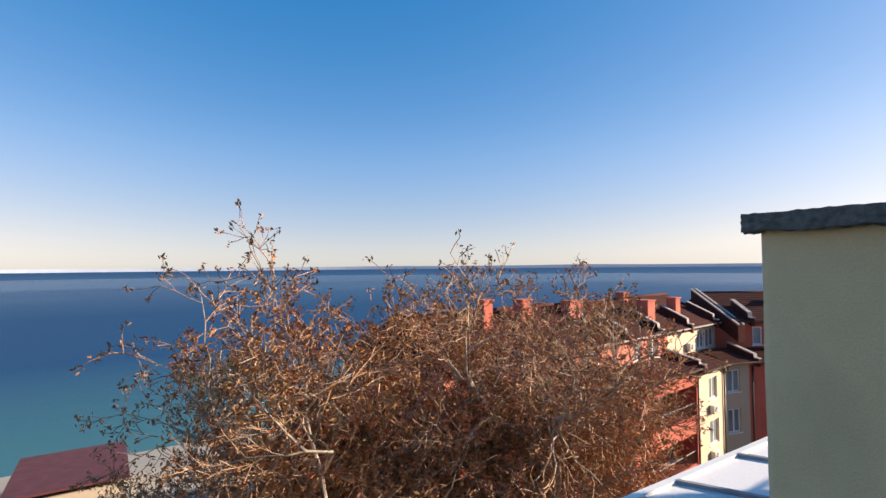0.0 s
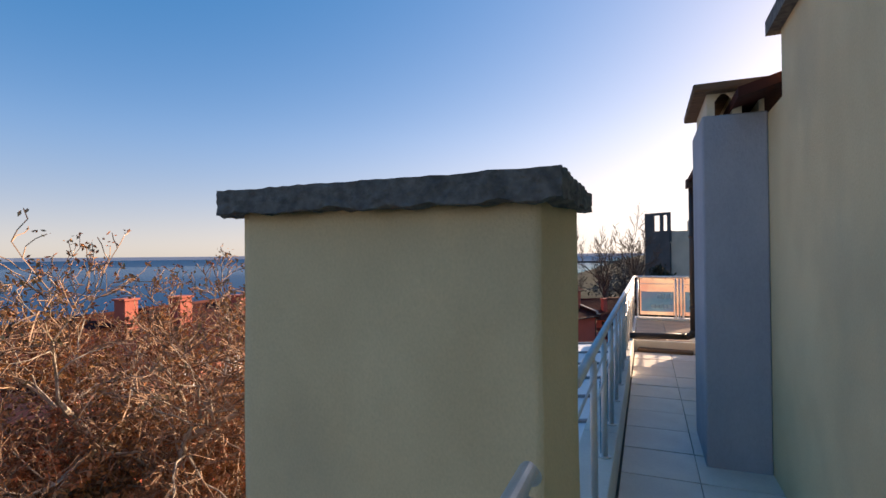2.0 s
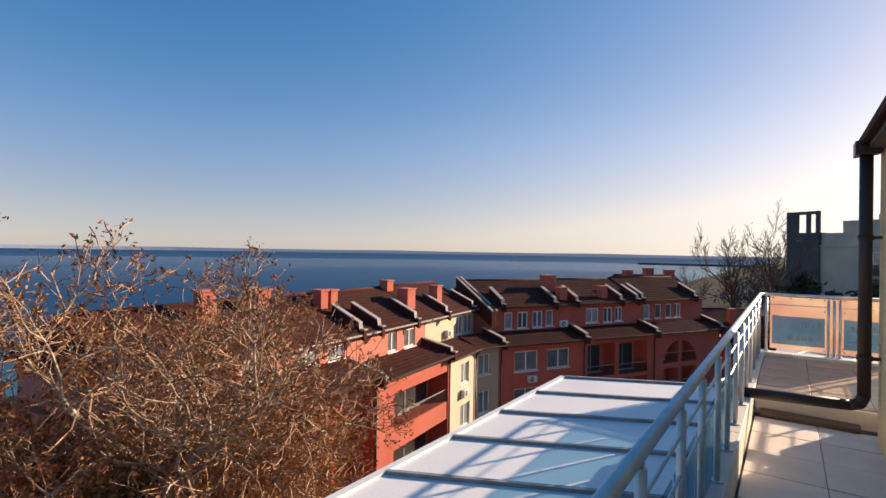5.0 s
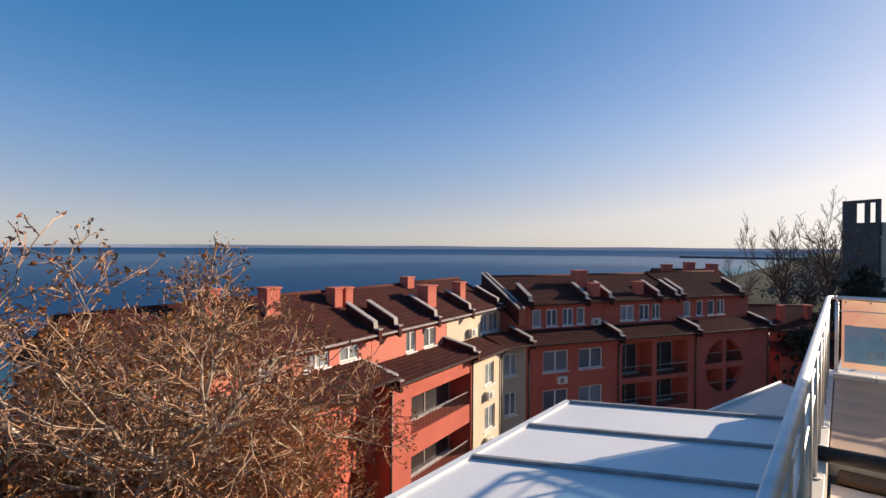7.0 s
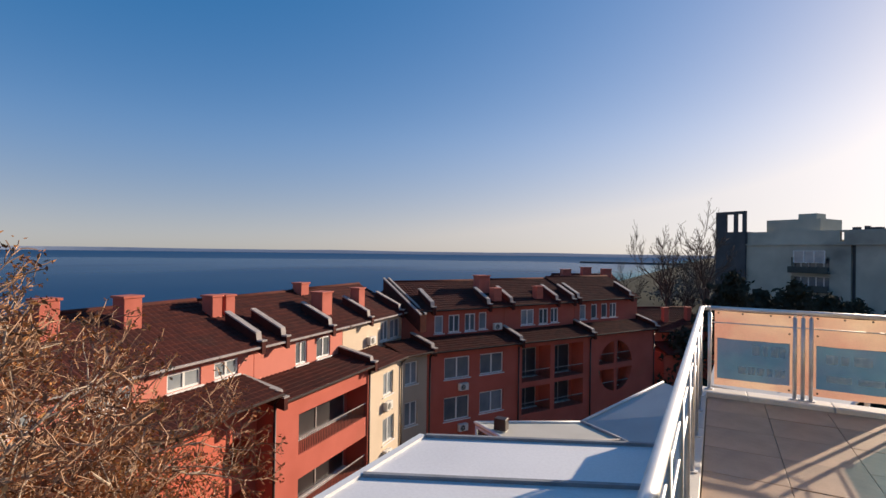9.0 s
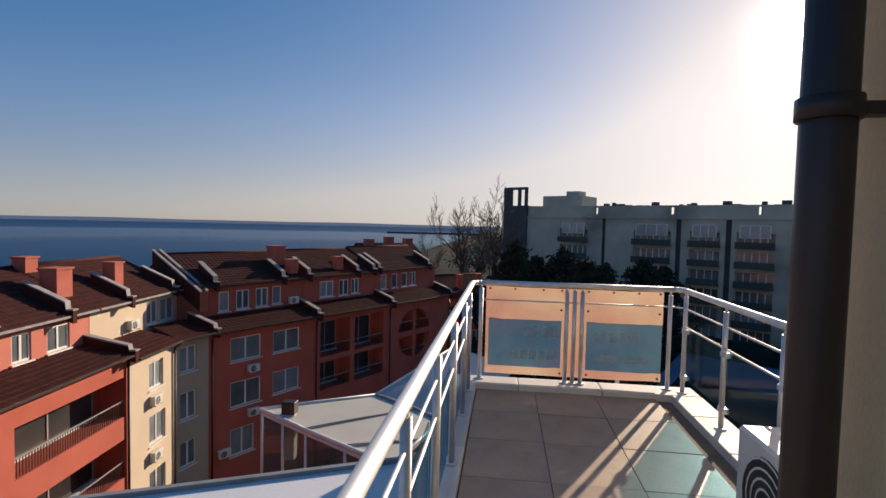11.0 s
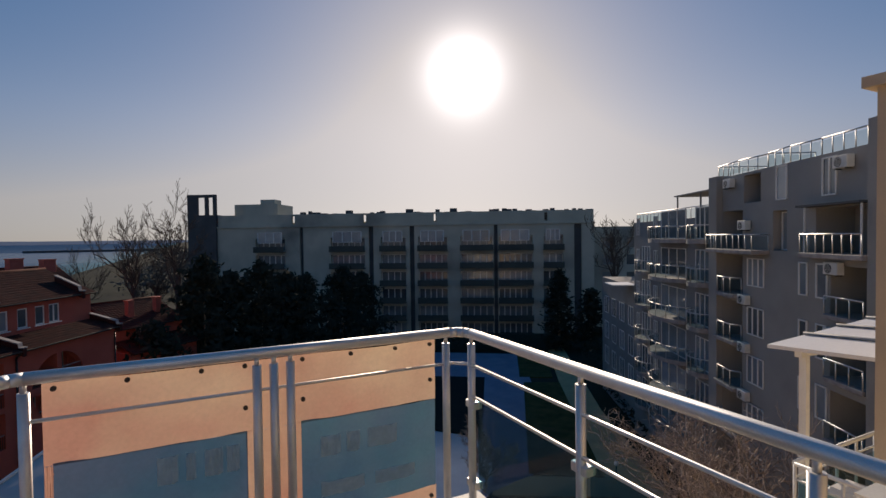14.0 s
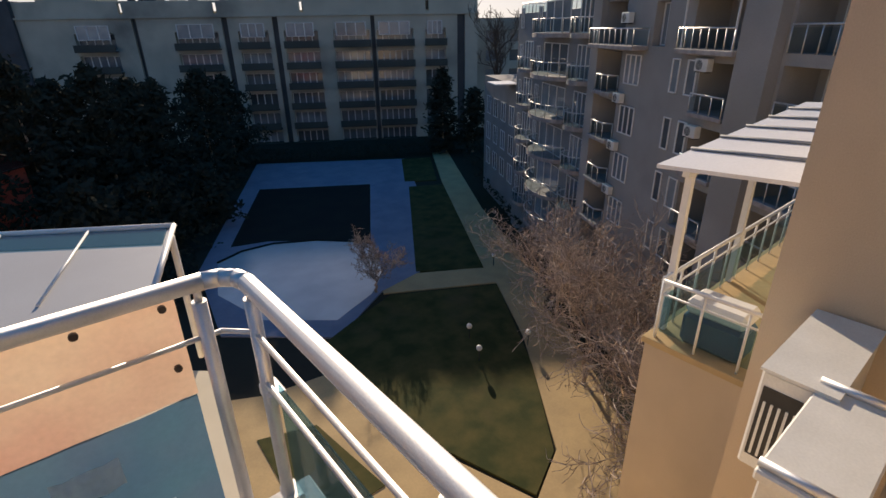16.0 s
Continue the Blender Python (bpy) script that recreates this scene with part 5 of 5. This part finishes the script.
for pts in ([(8.06, 14.1), (8.06, 15.75)], [(8.1, 15.78), (13.4, 15.78)]):
    (xa, ya), (xb, yb) = pts
    for z in (-1.3, -1.5):
        bm = bmesh.new()
        tube(bm, (xa, ya, z), (xb, yb, z), 0.03 if z > -1.4 else 0.015, n=8)
        part("handrail", bm, M_WHITE, lr)
    n = max(2, int(math.hypot(xb - xa, yb - ya) / 0.5))
    for k in range(n + 1):
        x, y = xa + (xb - xa) * k / n, ya + (yb - ya) * k / n
        bm = bmesh.new()
        tube(bm, (x, y, -2.2), (x, y, -1.3), 0.018, n=6)
        part("post", bm, M_WHITE, lr)
    bm = bmesh.new()
    bm.faces.new([bm.verts.new(c) for c in ((xa + 0.03, ya - 0.03, -2.1), (xb + 0.03, yb - 0.03, -2.1), (xb + 0.03, yb - 0.03, -1.55), (xa + 0.03, ya - 0.03, -1.55))])
    part("glass_pane", bm, M_GLASS, lr)
bb = thing("storage_bag", "blue and white plastic storage bag on the terrace", "bag")
boxpart("body", (8.2, 8.7, 14.7, 15.5, -2.2, -1.72), M_BLUEBAG, bb, bev=0.06)
boxpart("top", (8.2, 8.7, 14.72, 15.48, -1.72, -1.5), M_WHITE, bb, bev=0.05)


rb = thing("railing", "steel railing with blue glass on the side block roof", "railing", "side block railing")
glass_rail(rb, [(6.1, 9.2), (6.1, 13.9), (11.5, 13.9)], 3.04, 1.1, M_BLUEGLASS)


def side_unit(x0, label):
    a = thing("air_conditioner", label, "air conditioner", "side block units")
    boxpart("casing", (x0, x0 + 0.98, 13.32, 13.69, -0.72, 0.0), M_ACWHITE, a, bev=0.015)
    boxpart("lid", (x0 - 0.01, x0 + 0.99, 13.31, 13.7, 0.0, 0.02), M_ACWHITE, a)
    boxpart("side_grille", (x0 - 0.006, x0 + 0.01, 13.37, 13.66, -0.62, -0.1), M_BLACK, a)
    for k in range(7):
        y = 13.385 + k * 0.04
        boxpart("grille_bar", (x0 - 0.014, x0 - 0.004, y, y + 0.014, -0.6, -0.2), M_ACWHITE, a)
    boxpart("bracket", (x0 + 0.1, x0 + 0.16, 13.0, 13.69, -0.78, -0.72), M_STEEL, a)
    boxpart("bracket", (x0 + 0.82, x0 + 0.88, 13.0, 13.69, -0.78, -0.72), M_STEEL, a)


side_unit(4.92, "aged white outdoor unit bracketed to the side wall")
bm = bmesh.new()
box(bm, 2.42, 5.95, 9.0, 13.02, -17.5, -0.8)
structure("wall_recess", bm, M_SIDE, "beige recessed wall below the terrace side", "wall")
sb = thing("unit_cover", "aged white sheet cover over an outdoor unit", "cover")
boxpart("lid", (4.1, 5.1, 13.04, 13.43, -0.06, 0.0), M_ACWHITE, sb, bev=0.01)
boxpart("casing", (4.12, 5.08, 13.06, 13.41, -0.8, -0.06), M_ACWHITE, sb, bev=0.01)
bm = bmesh.new()
tube(bm, (5.03, 13.05, 0.02), (5.03, 13.43, 0.02), 0.025, n=8)
part("edge_trim", bm, M_STEEL, sb)
bm = bmesh.new()
tube(bm, (4.15, 13.05, 0.02), (4.15, 13.43, 0.02), 0.025, n=8)
part("edge_trim", bm, M_STEEL, sb)

# ---- garden and pool ----
G = -17.2


def slab(name, pts, z1, material, label, category, th=0.15):
    bm = bmesh.new()
    poly(bm, pts, z1 - th, z1)
    return structure(name, bm, material, label, category)


slab("deck_pool", [(10.3, 56.5), (28.5, 90.5), (47.3, 77.5), (28.5, 44.5), (20.3, 43.0), (14.5, 39.5), (8.5, 45.0)], G + 0.12, M_DECK, "blue-grey paved deck around the pool", "deck")
pool = thing("pool", "drained swimming pool with dark basin and pale shell", "pool")
bm = bmesh.new()
poly(bm, [(14.2, 60.0), (23.6, 76.8), (35.6, 69.0), (24.8, 51.8), (21.2, 56.0), (17.5, 59.0)], G + 0.0, G + 0.126)
part("basin", bm, M_POOLDARK, pool)
bm = bmesh.new()
arc = [(12.1, 57.1), (14.6, 58.2), (17.6, 58.0), (21.2, 56.0), (23.6, 53.4), (24.8, 51.6), (22.0, 45.5), (19.5, 43.2), (15.5, 41.5), (11.5, 45.0), (10.2, 51.0)]
poly(bm, arc, G + 0.0, G + 0.131)
part("shallow_shell", bm, M_POOLWHITE, pool)
bm = bmesh.new()
bend(bm, [(x, y, G + 0.16) for x, y in arc[:6]], 0.12, 6)
part("rim", bm, M_POOLDARK, pool)
slab("path_main", [(53.1, 77.6), (56.5, 78.0), (39.9, 52.0), (33.0, 39.2), (29.9, 34.0), (24.8, 27.0), (22.1, 22.9), (20.8, 15), (11.0, 15), (14.8, 22.5), (17.8, 23.8), (24.0, 31.5), (28.0, 37.9), (29.2, 40.6), (42.7, 62.3)], G + 0.1, M_PATHM, "sandy paved garden path", "path")
slab("path_cross", [(20.2, 42.6), (21.4, 45.4), (29.4, 40.7), (28.1, 38.1)], G + 0.105, M_PATHM, "sandy paved cross path", "path")
slab("path_near", [(8.6, 37.0), (12.0, 36.5), (12.5, 30), (14.9, 22.4), (11.0, 15), (3, 15), (3, 40)], G + 0.095, M_PATHM, "sunlit ochre paving beside the lawn", "path")
slab("lawn_near", [(12.2, 39.0), (16.0, 40.5), (20.4, 42.0), (27.9, 37.8), (22.0, 29.0), (17.6, 23.8), (15.0, 22.7), (12.8, 30.0)], G + 0.14, M_GRASS, "patchy green winter lawn", "lawn")
slab("lawn_far", [(38.7, 64.5), (42.7, 62.3), (29.2, 40.7), (24.4, 44.0)], G + 0.14, M_GRASS, "dark strip of lawn beside the deck", "lawn")
slab("lawn_corner", [(46.8, 77.5), (50.8, 75.2), (43.4, 64.5), (39.7, 66.8)], G + 0.14, M_GRASS, "dark strip of lawn at the garden end", "lawn")
slab("bed_near", [(6.8, 34.0), (9.6, 33.0), (10.2, 27.5), (6.5, 27.5)], G + 0.14, M_GRASS, "small planted bed beside the paving", "lawn")


# ---- plants ----
def strand_mesh(name, segs, material, parent, sides=3, label="", kind="stuff"):
    verts, faces = [], []
    for a, b, r0, r1 in segs:
        q = (b - a).to_track_quat("Z", "Y")
        o = len(verts)
        for p, r in ((a, r0), (b, r1)):
            for k in range(sides):
                t = math.tau * k / sides
                verts.append(p + q @ Vector((math.cos(t) * r, math.sin(t) * r, 0)))
        for k in range(sides):
            faces.append((o + k, o + (k + 1) % sides, o + sides + (k + 1) % sides, o + sides + k))
    me = bpy.data.meshes.new(name)
    me.from_pydata(verts, [], faces)
    me.materials.append(material)
    ob = new(name, me)
    ob.parent = parent
    return tagged(ob, label, kind=kind)


def leaf_mesh(name, spots, size, material, parent, rng):
    verts, faces = [], []
    for p in spots:
        u = Vector((rng.gauss(0, 1), rng.gauss(0, 1), rng.gauss(0, 1))).normalized()
        v = u.orthogonal().normalized()
        s = size * rng.uniform(0.5, 1.2)
        o = len(verts)
        verts += [p - u * s, p + v * s * 0.45, p + u * s, p - v * s * 0.45 + u * s * 0.1]
        faces.append((o, o + 1, o + 2, o + 3))
    me = bpy.data.meshes.new(name)
    me.from_pydata(verts, [], faces)
    me.materials.append(material)
    ob = new(name, me)
    ob.parent = parent
    return tagged(ob, "", kind="stuff")


def grow(rng, p, d, length, r, depth, kids, limbs, twigs, tips, up=0.05, spread=0.95, wander=0.24, thin=0.009):
    n = 4 if depth > 1 else 3
    pts = [p]
    for k in range(n):
        d = (d + Vector((rng.gauss(0, wander), rng.gauss(0, wander), rng.gauss(0, wander) + up))).normalized()
        q = p + d * (length / n)
        ra, rb = max(r * (1 - k / n * 0.55), thin), max(r * (1 - (k + 1) / n * 0.55), thin * 0.9)
        (limbs if depth >= 2 else twigs).append((p, q, ra, rb))
        p = q
        pts.append((p, d, rb))
    if depth == 0:
        tips.append(p)
        return
    m = kids[depth]
    for k in range(m):
        i = min(n, 1 + int((k + rng.random()) / m * n))
        bp, bd, br = pts[i] if i > 0 else (pts[0], d, r)
        side = Vector((rng.gauss(0, 1), rng.gauss(0, 1), rng.gauss(0, 0.6)))
        nd = (bd + side.normalized() * spread).normalized()
        grow(rng, bp, nd, length * rng.uniform(0.46, 0.7), br * 0.62, depth - 1, kids, limbs, twigs, tips, up, spread, wander, thin)


def bare_tree(seed, base, fork_z, label, size=5.5, trunk_r=0.22, limb_n=6, kids=(0, 5, 5, 5, 5), leaves=True, leaf_size=0.05, category="tree", depth=4, lean=(0, 0), keep=1.0, up=0.05, spread=0.95, thin=0.009, wood=None, rise=0.0):
    rng = random.Random(seed)
    t = thing("tree", label, category, "bare trees")
    limbs, twigs, tips = [], [], []
    p = Vector(base)
    f = Vector((base[0] + lean[0], base[1] + lean[1], fork_z))
    steps = 5
    pts = [p.lerp(f, k / steps) + Vector((rng.uniform(-0.15, 0.15), rng.uniform(-0.15, 0.15), 0)) * (0 < k < steps) for k in range(steps + 1)]
    trunk = [(a, b, trunk_r * (1 - 0.07 * k), trunk_r * (1 - 0.07 * (k + 1))) for k, (a, b) in enumerate(zip(pts, pts[1:]))]
    for k in range(limb_n):
        ang = math.tau * (k + rng.uniform(-0.25, 0.25)) / limb_n
        d = Vector((math.cos(ang), math.sin(ang), rng.uniform(0.35, 1.3) + rise)).normalized()
        grow(rng, pts[-1 - (k % 2)], d, size * rng.uniform(0.8, 1.1), trunk_r * 0.5, depth, kids, limbs, twigs, tips, up, spread, 0.24, thin)
    strand_mesh("trunk", trunk, wood or M_BARK, t, 10, kind="")
    strand_mesh("branch_work", limbs, wood or M_BARK, t, 6)
    strand_mesh("crown", twigs, wood or M_TWIG, t, 3)
    if leaves:
        spots = [q + Vector((rng.gauss(0, 0.05), rng.gauss(0, 0.05), rng.gauss(0, 0.05))) for q in tips for _ in range(6) if rng.random() < keep]
        leaf_mesh("dry_foliage", spots, leaf_size, M_LEAF, t, rng)
    return t


bare_tree(11, (-12.6, 3.6, -17.2), -4.6, "spreading bare tree with dry brown leaves on fine twigs", 3.9, 0.26, 10, (0, 5, 5, 4, 5), leaf_size=0.07, up=0.05, thin=0.0105, rise=0.05)
bare_tree(26, (-13.4, 8.4, -17.2), -5.3, "airy bare tree with clusters of dry leaves at the tips", 3.7, 0.26, 11, (0, 5, 5, 4, 5), leaf_size=0.07, up=0.06, thin=0.0105, rise=0.05)
bare_tree(12, (-11.0, 10.6, -17.2), -3.5, "dense bare tree with reddish twigs and dry leaves", 3.7, 0.28, 11, (0, 5, 5, 5, 5), leaf_size=0.06, up=0.05, thin=0.0105, keep=0.6, rise=0.1)
bare_tree(13, (-11.8, 12.4, -17.2), -5.9, "lower bare tree with tangled twigs beside the houses", 2.7, 0.22, 8, (0, 5, 6, 5, 5), leaf_size=0.055, thin=0.01)
bare_tree(14, (-13.2, 0.9, -17.2), -7.4, "low bare tree with brown twigs near the beach", 3.3, 0.22, 8, (0, 4, 5, 4, 5), leaf_size=0.06, thin=0.0105)
for k, (x, y, fz, s) in enumerate(((-5.8, 85, -3.6, 5.0), (-0.8, 85, -2.7, 5.4), (-4.0, 90, -8, 3.8), (-16, 110, -9, 5), (54, 64, -2, 3.8))):
    bare_tree(30 + k, (x, y, -17.2), fz, "tall bare winter tree against the sky", s, 0.3, 6, (0, 3, 4, 3, 4), leaves=False, up=0.16, spread=0.62, thin=0.024, wood=M_SHRUB, rise=1.2)
bare_tree(40, (19.9, 43.2, -17.1), -16.0, "small bare reddish tree beside the pool", 2.4, 0.1, 6, (0, 4, 4, 4, 4), leaves=False, up=0.12, thin=0.016, wood=M_TWIGPALE)
for k, (x, y, s) in enumerate(((23.0, 26.0, 4.6), (20.0, 19.5, 4.8), (26.5, 31.0, 4.0), (17.5, 17.0, 4.6), (22.0, 21.5, 5.0))):
    bare_tree(50 + k, (x, y, -17.2), -14.0, "pale bare shrub tree beside the garden path", s, 0.13, 7, (0, 3, 4, 5, 5), leaves=False, thin=0.014, wood=M_TWIGPALE)


def conifer(seed, base, height, radius, label):
    rng = random.Random(seed)
    t = thing("conifer", label, "tree", "dark evergreens")
    bx, by, bz = base
    strand_mesh("trunk", [(Vector(base), Vector((bx, by, bz + height * 0.95)), 0.22, 0.04)], M_BARK, t, 8, kind="")
    spots = []
    for k in range(int(15 * height)):
        u = (k + rng.random()) / (15 * height)
        z = bz + 0.5 + u * (height - 0.5)
        ang = rng.uniform(0, math.tau)
        reach = radius * (1 - u ** 2.0) ** 0.75 * rng.uniform(0.45, 1.15) + 0.25
        rise = rng.uniform(-0.15, 0.35) * reach
        for q in range(18):
            w = rng.random() ** 0.6
            spots.append(Vector((bx + math.cos(ang) * reach * w + rng.gauss(0, 0.3), by + math.sin(ang) * reach * w + rng.gauss(0, 0.3), z + rise * w + rng.gauss(0, 0.25))))
    leaf_mesh("needles", spots, 0.42, M_DARKTREE, t, rng)


for k, (x, y, h, r) in enumerate(((2.0, 70, 17, 5.5), (8.0, 73, 16, 6.0), (14, 78, 14, 6.0), (20.5, 84, 14.5, 5.5), (26, 92, 13, 5.0), (-2.5, 66, 11, 4.5), (4, 60, 8.5, 4.5), (9, 63, 7.5, 4.5),
                                  (55.0, 77.0, 13, 3.0), (58, 73, 10, 3.0), (-7, 74, 8, 3.5), (1.0, 82, 12, 5), (5.0, 74, 15, 6.0), (11.5, 77, 14.5, 6.0), (-12, 92, 9, 4), (15, 68, 6, 4.0))):
    conifer(70 + k, (x, y, -17.2), h, r, "dark dense evergreen tree in shade")


def hedge(seed, a, b, w, h, label):
    rng = random.Random(seed)
    t = thing("hedge", label, "hedge", "dark hedges")
    a, b = Vector((*a, G)), Vector((*b, G))
    d = b - a
    n = Vector((-d.y, d.x, 0)).normalized()
    spots = []
    for k in range(int(d.length * w * h * 9)):
        z = h * rng.random() ** 0.6
        u = rng.random()
        hh = h * (0.8 + 0.3 * noise.noise(Vector((u * d.length * 0.5, 0, seed))))
        spots.append(a + d * u + n * rng.uniform(-w / 2, w / 2) + Vector((0, 0, min(z, hh))))
    leaf_mesh("foliage", spots, 0.3, M_DARKTREE, t, rng)


hedge(1, (28.0, 92.0), (56.0, 75.5), 3.0, 2.4, "dark clipped hedge in front of the hotel")
hedge(2, (54.5, 69.5), (35.2, 38.6), 2.6, 1.8, "dark hedge along the garden path")
hedge(3, (8.0, 60.0), (25.0, 92.0), 3.0, 1.8, "dark hedge along the pool deck")
hedge(4, (34.0, 38.0), (27.0, 30.0), 2.6, 1.6, "dark shrubs along the wing")
hedge(5, (6.0, 50.0), (8.0, 60.0), 6.0, 1.6, "dark shrubs beside the pool deck")


wr2 = random.Random(77)
woods = thing("woods", "hazy grey-brown bare woods beyond the houses", "woods", kind="stuff")
spots = []
for k in range(22000):
    y = wr2.uniform(200, 520)
    x = wr2.uniform(-22, 160)
    top = (7 + 7 * noise.noise(Vector((x * 0.03, y * 0.03, 5)))) * (1 if y < 300 else 1.4)
    spots.append(Vector((x, y, -17 + top * wr2.random() ** 0.7)))
leaf_mesh("canopy", spots, 0.9, mat("bare_woods", (0.11, 0.1, 0.085), (0.08, 0.075, 0.065), 1.0, scale=0.05, spec=0.05), woods, wr2)


def garden_lamp(x, y):
    g = thing("garden_lamp", "short garden lamp with white globe on a dark post", "lamp", "garden lamps")
    bm = bmesh.new()
    tube(bm, (x, y, G), (x, y, G + 0.95), 0.035, n=8)
    part("post", bm, M_BLACK, g)
    bm = bmesh.new()
    bmesh.ops.create_uvsphere(bm, u_segments=14, v_segments=8, radius=0.19, matrix=Matrix.Translation((x, y, G + 1.1)))
    part("globe", bm, M_WHITE, g)


for x, y in ((21.0, 33.6), (19.8, 31.4), (30.2, 40.5), (23.4, 30.6)):
    garden_lamp(x, y)

ga = thing("garden_arch", "pale weathered garden arch among dark shrubs", "arch")
for x in (-1.5, 1.1):
    boxpart("pier", (18.3 + x, 18.75 + x, 89.8, 90.3, G, G + 2.4), M_CAP, ga, bev=0.04)
bm = bmesh.new()
for k in range(10):
    a0, a1 = math.pi * k / 10, math.pi * (k + 1) / 10
    q = [(18.325 + 1.53 * math.cos(a), G + 2.4 + 1.3 * math.sin(a)) for a in (a0, a1)] + [(18.325 + 1.08 * math.cos(a), G + 2.4 + 0.9 * math.sin(a)) for a in (a1, a0)]
    f = [[bm.verts.new((x, y, z)) for x, z in q] for y in (89.8, 90.3)]
    bm.faces.new(f[0])
    bm.faces.new(f[1][::-1])
    for i in (0, 2):
        bm.faces.new((f[0][i], f[0][i + 1], f[1][i + 1], f[1][i]))
bmesh.ops.remove_doubles(bm, verts=bm.verts, dist=0.001)
part("arch", bm, M_CAP, ga)

sh = thing("beach_hut", "low beach hut with a dull maroon roof", "hut")
boxpart("wall", (-62, -51, -6.5, 1.0, -19.6, -16.4), M_BEIGE, sh)
bm = bmesh.new()
poly(bm, [(-62.5, -7.0, -16.2), (-50.5, -7.0, -15.7), (-50.5, 1.5, -15.7), (-62.5, 1.5, -16.2)], -0.2, 0.0)
part("roof", bm, M_MAROON, sh)

# ---- floor tiles ----
def tile_mesh(name, w, d, h, material):
    bm = bmesh.new()
    box(bm, 0, w, 0, d, 0, h)
    bevel(bm, 0.003)
    me = bpy.data.meshes.new(name)
    bm.to_mesh(me)
    bm.free()
    me.materials.append(material)
    return me


tr = random.Random(9)
wide = [(tile_mesh("tile", 0.584, d, 0.02, M_TILE), tile_mesh("tile", 0.7, d, 0.02, M_TILE)) for d in (0.594, 0.576, 0.59)]
for k in range(26):
    y = -4.0 + k * 0.6
    for x, me in zip((0.357, 0.947), wide[(k * 2 + k // 3) % 3]):
        if y > 11.0 - 0.45:
            continue
        ob = new("tile", me)
        ob.parent = floor
        ob.location = (x, y, WZ - 0.02 + tr.uniform(-0.002, 0.003))
        ob.rotation_euler = (tr.uniform(-0.003, 0.003), tr.uniform(-0.003, 0.003), tr.uniform(-0.003, 0.003))
ta = tile_mesh("tile", 0.561, 0.58, 0.02, M_TERRTILE)
for i in range(3):
    for j in range(5):
        ob = new("tile", ta)
        ob.parent = terrace
        ob.location = (0.345 + i * 0.565, 11.31 + j * 0.585, TZ - 0.02 + tr.uniform(-0.002, 0.003))
        ob.rotation_euler = (tr.uniform(-0.003, 0.003), tr.uniform(-0.003, 0.003), tr.uniform(-0.002, 0.002))
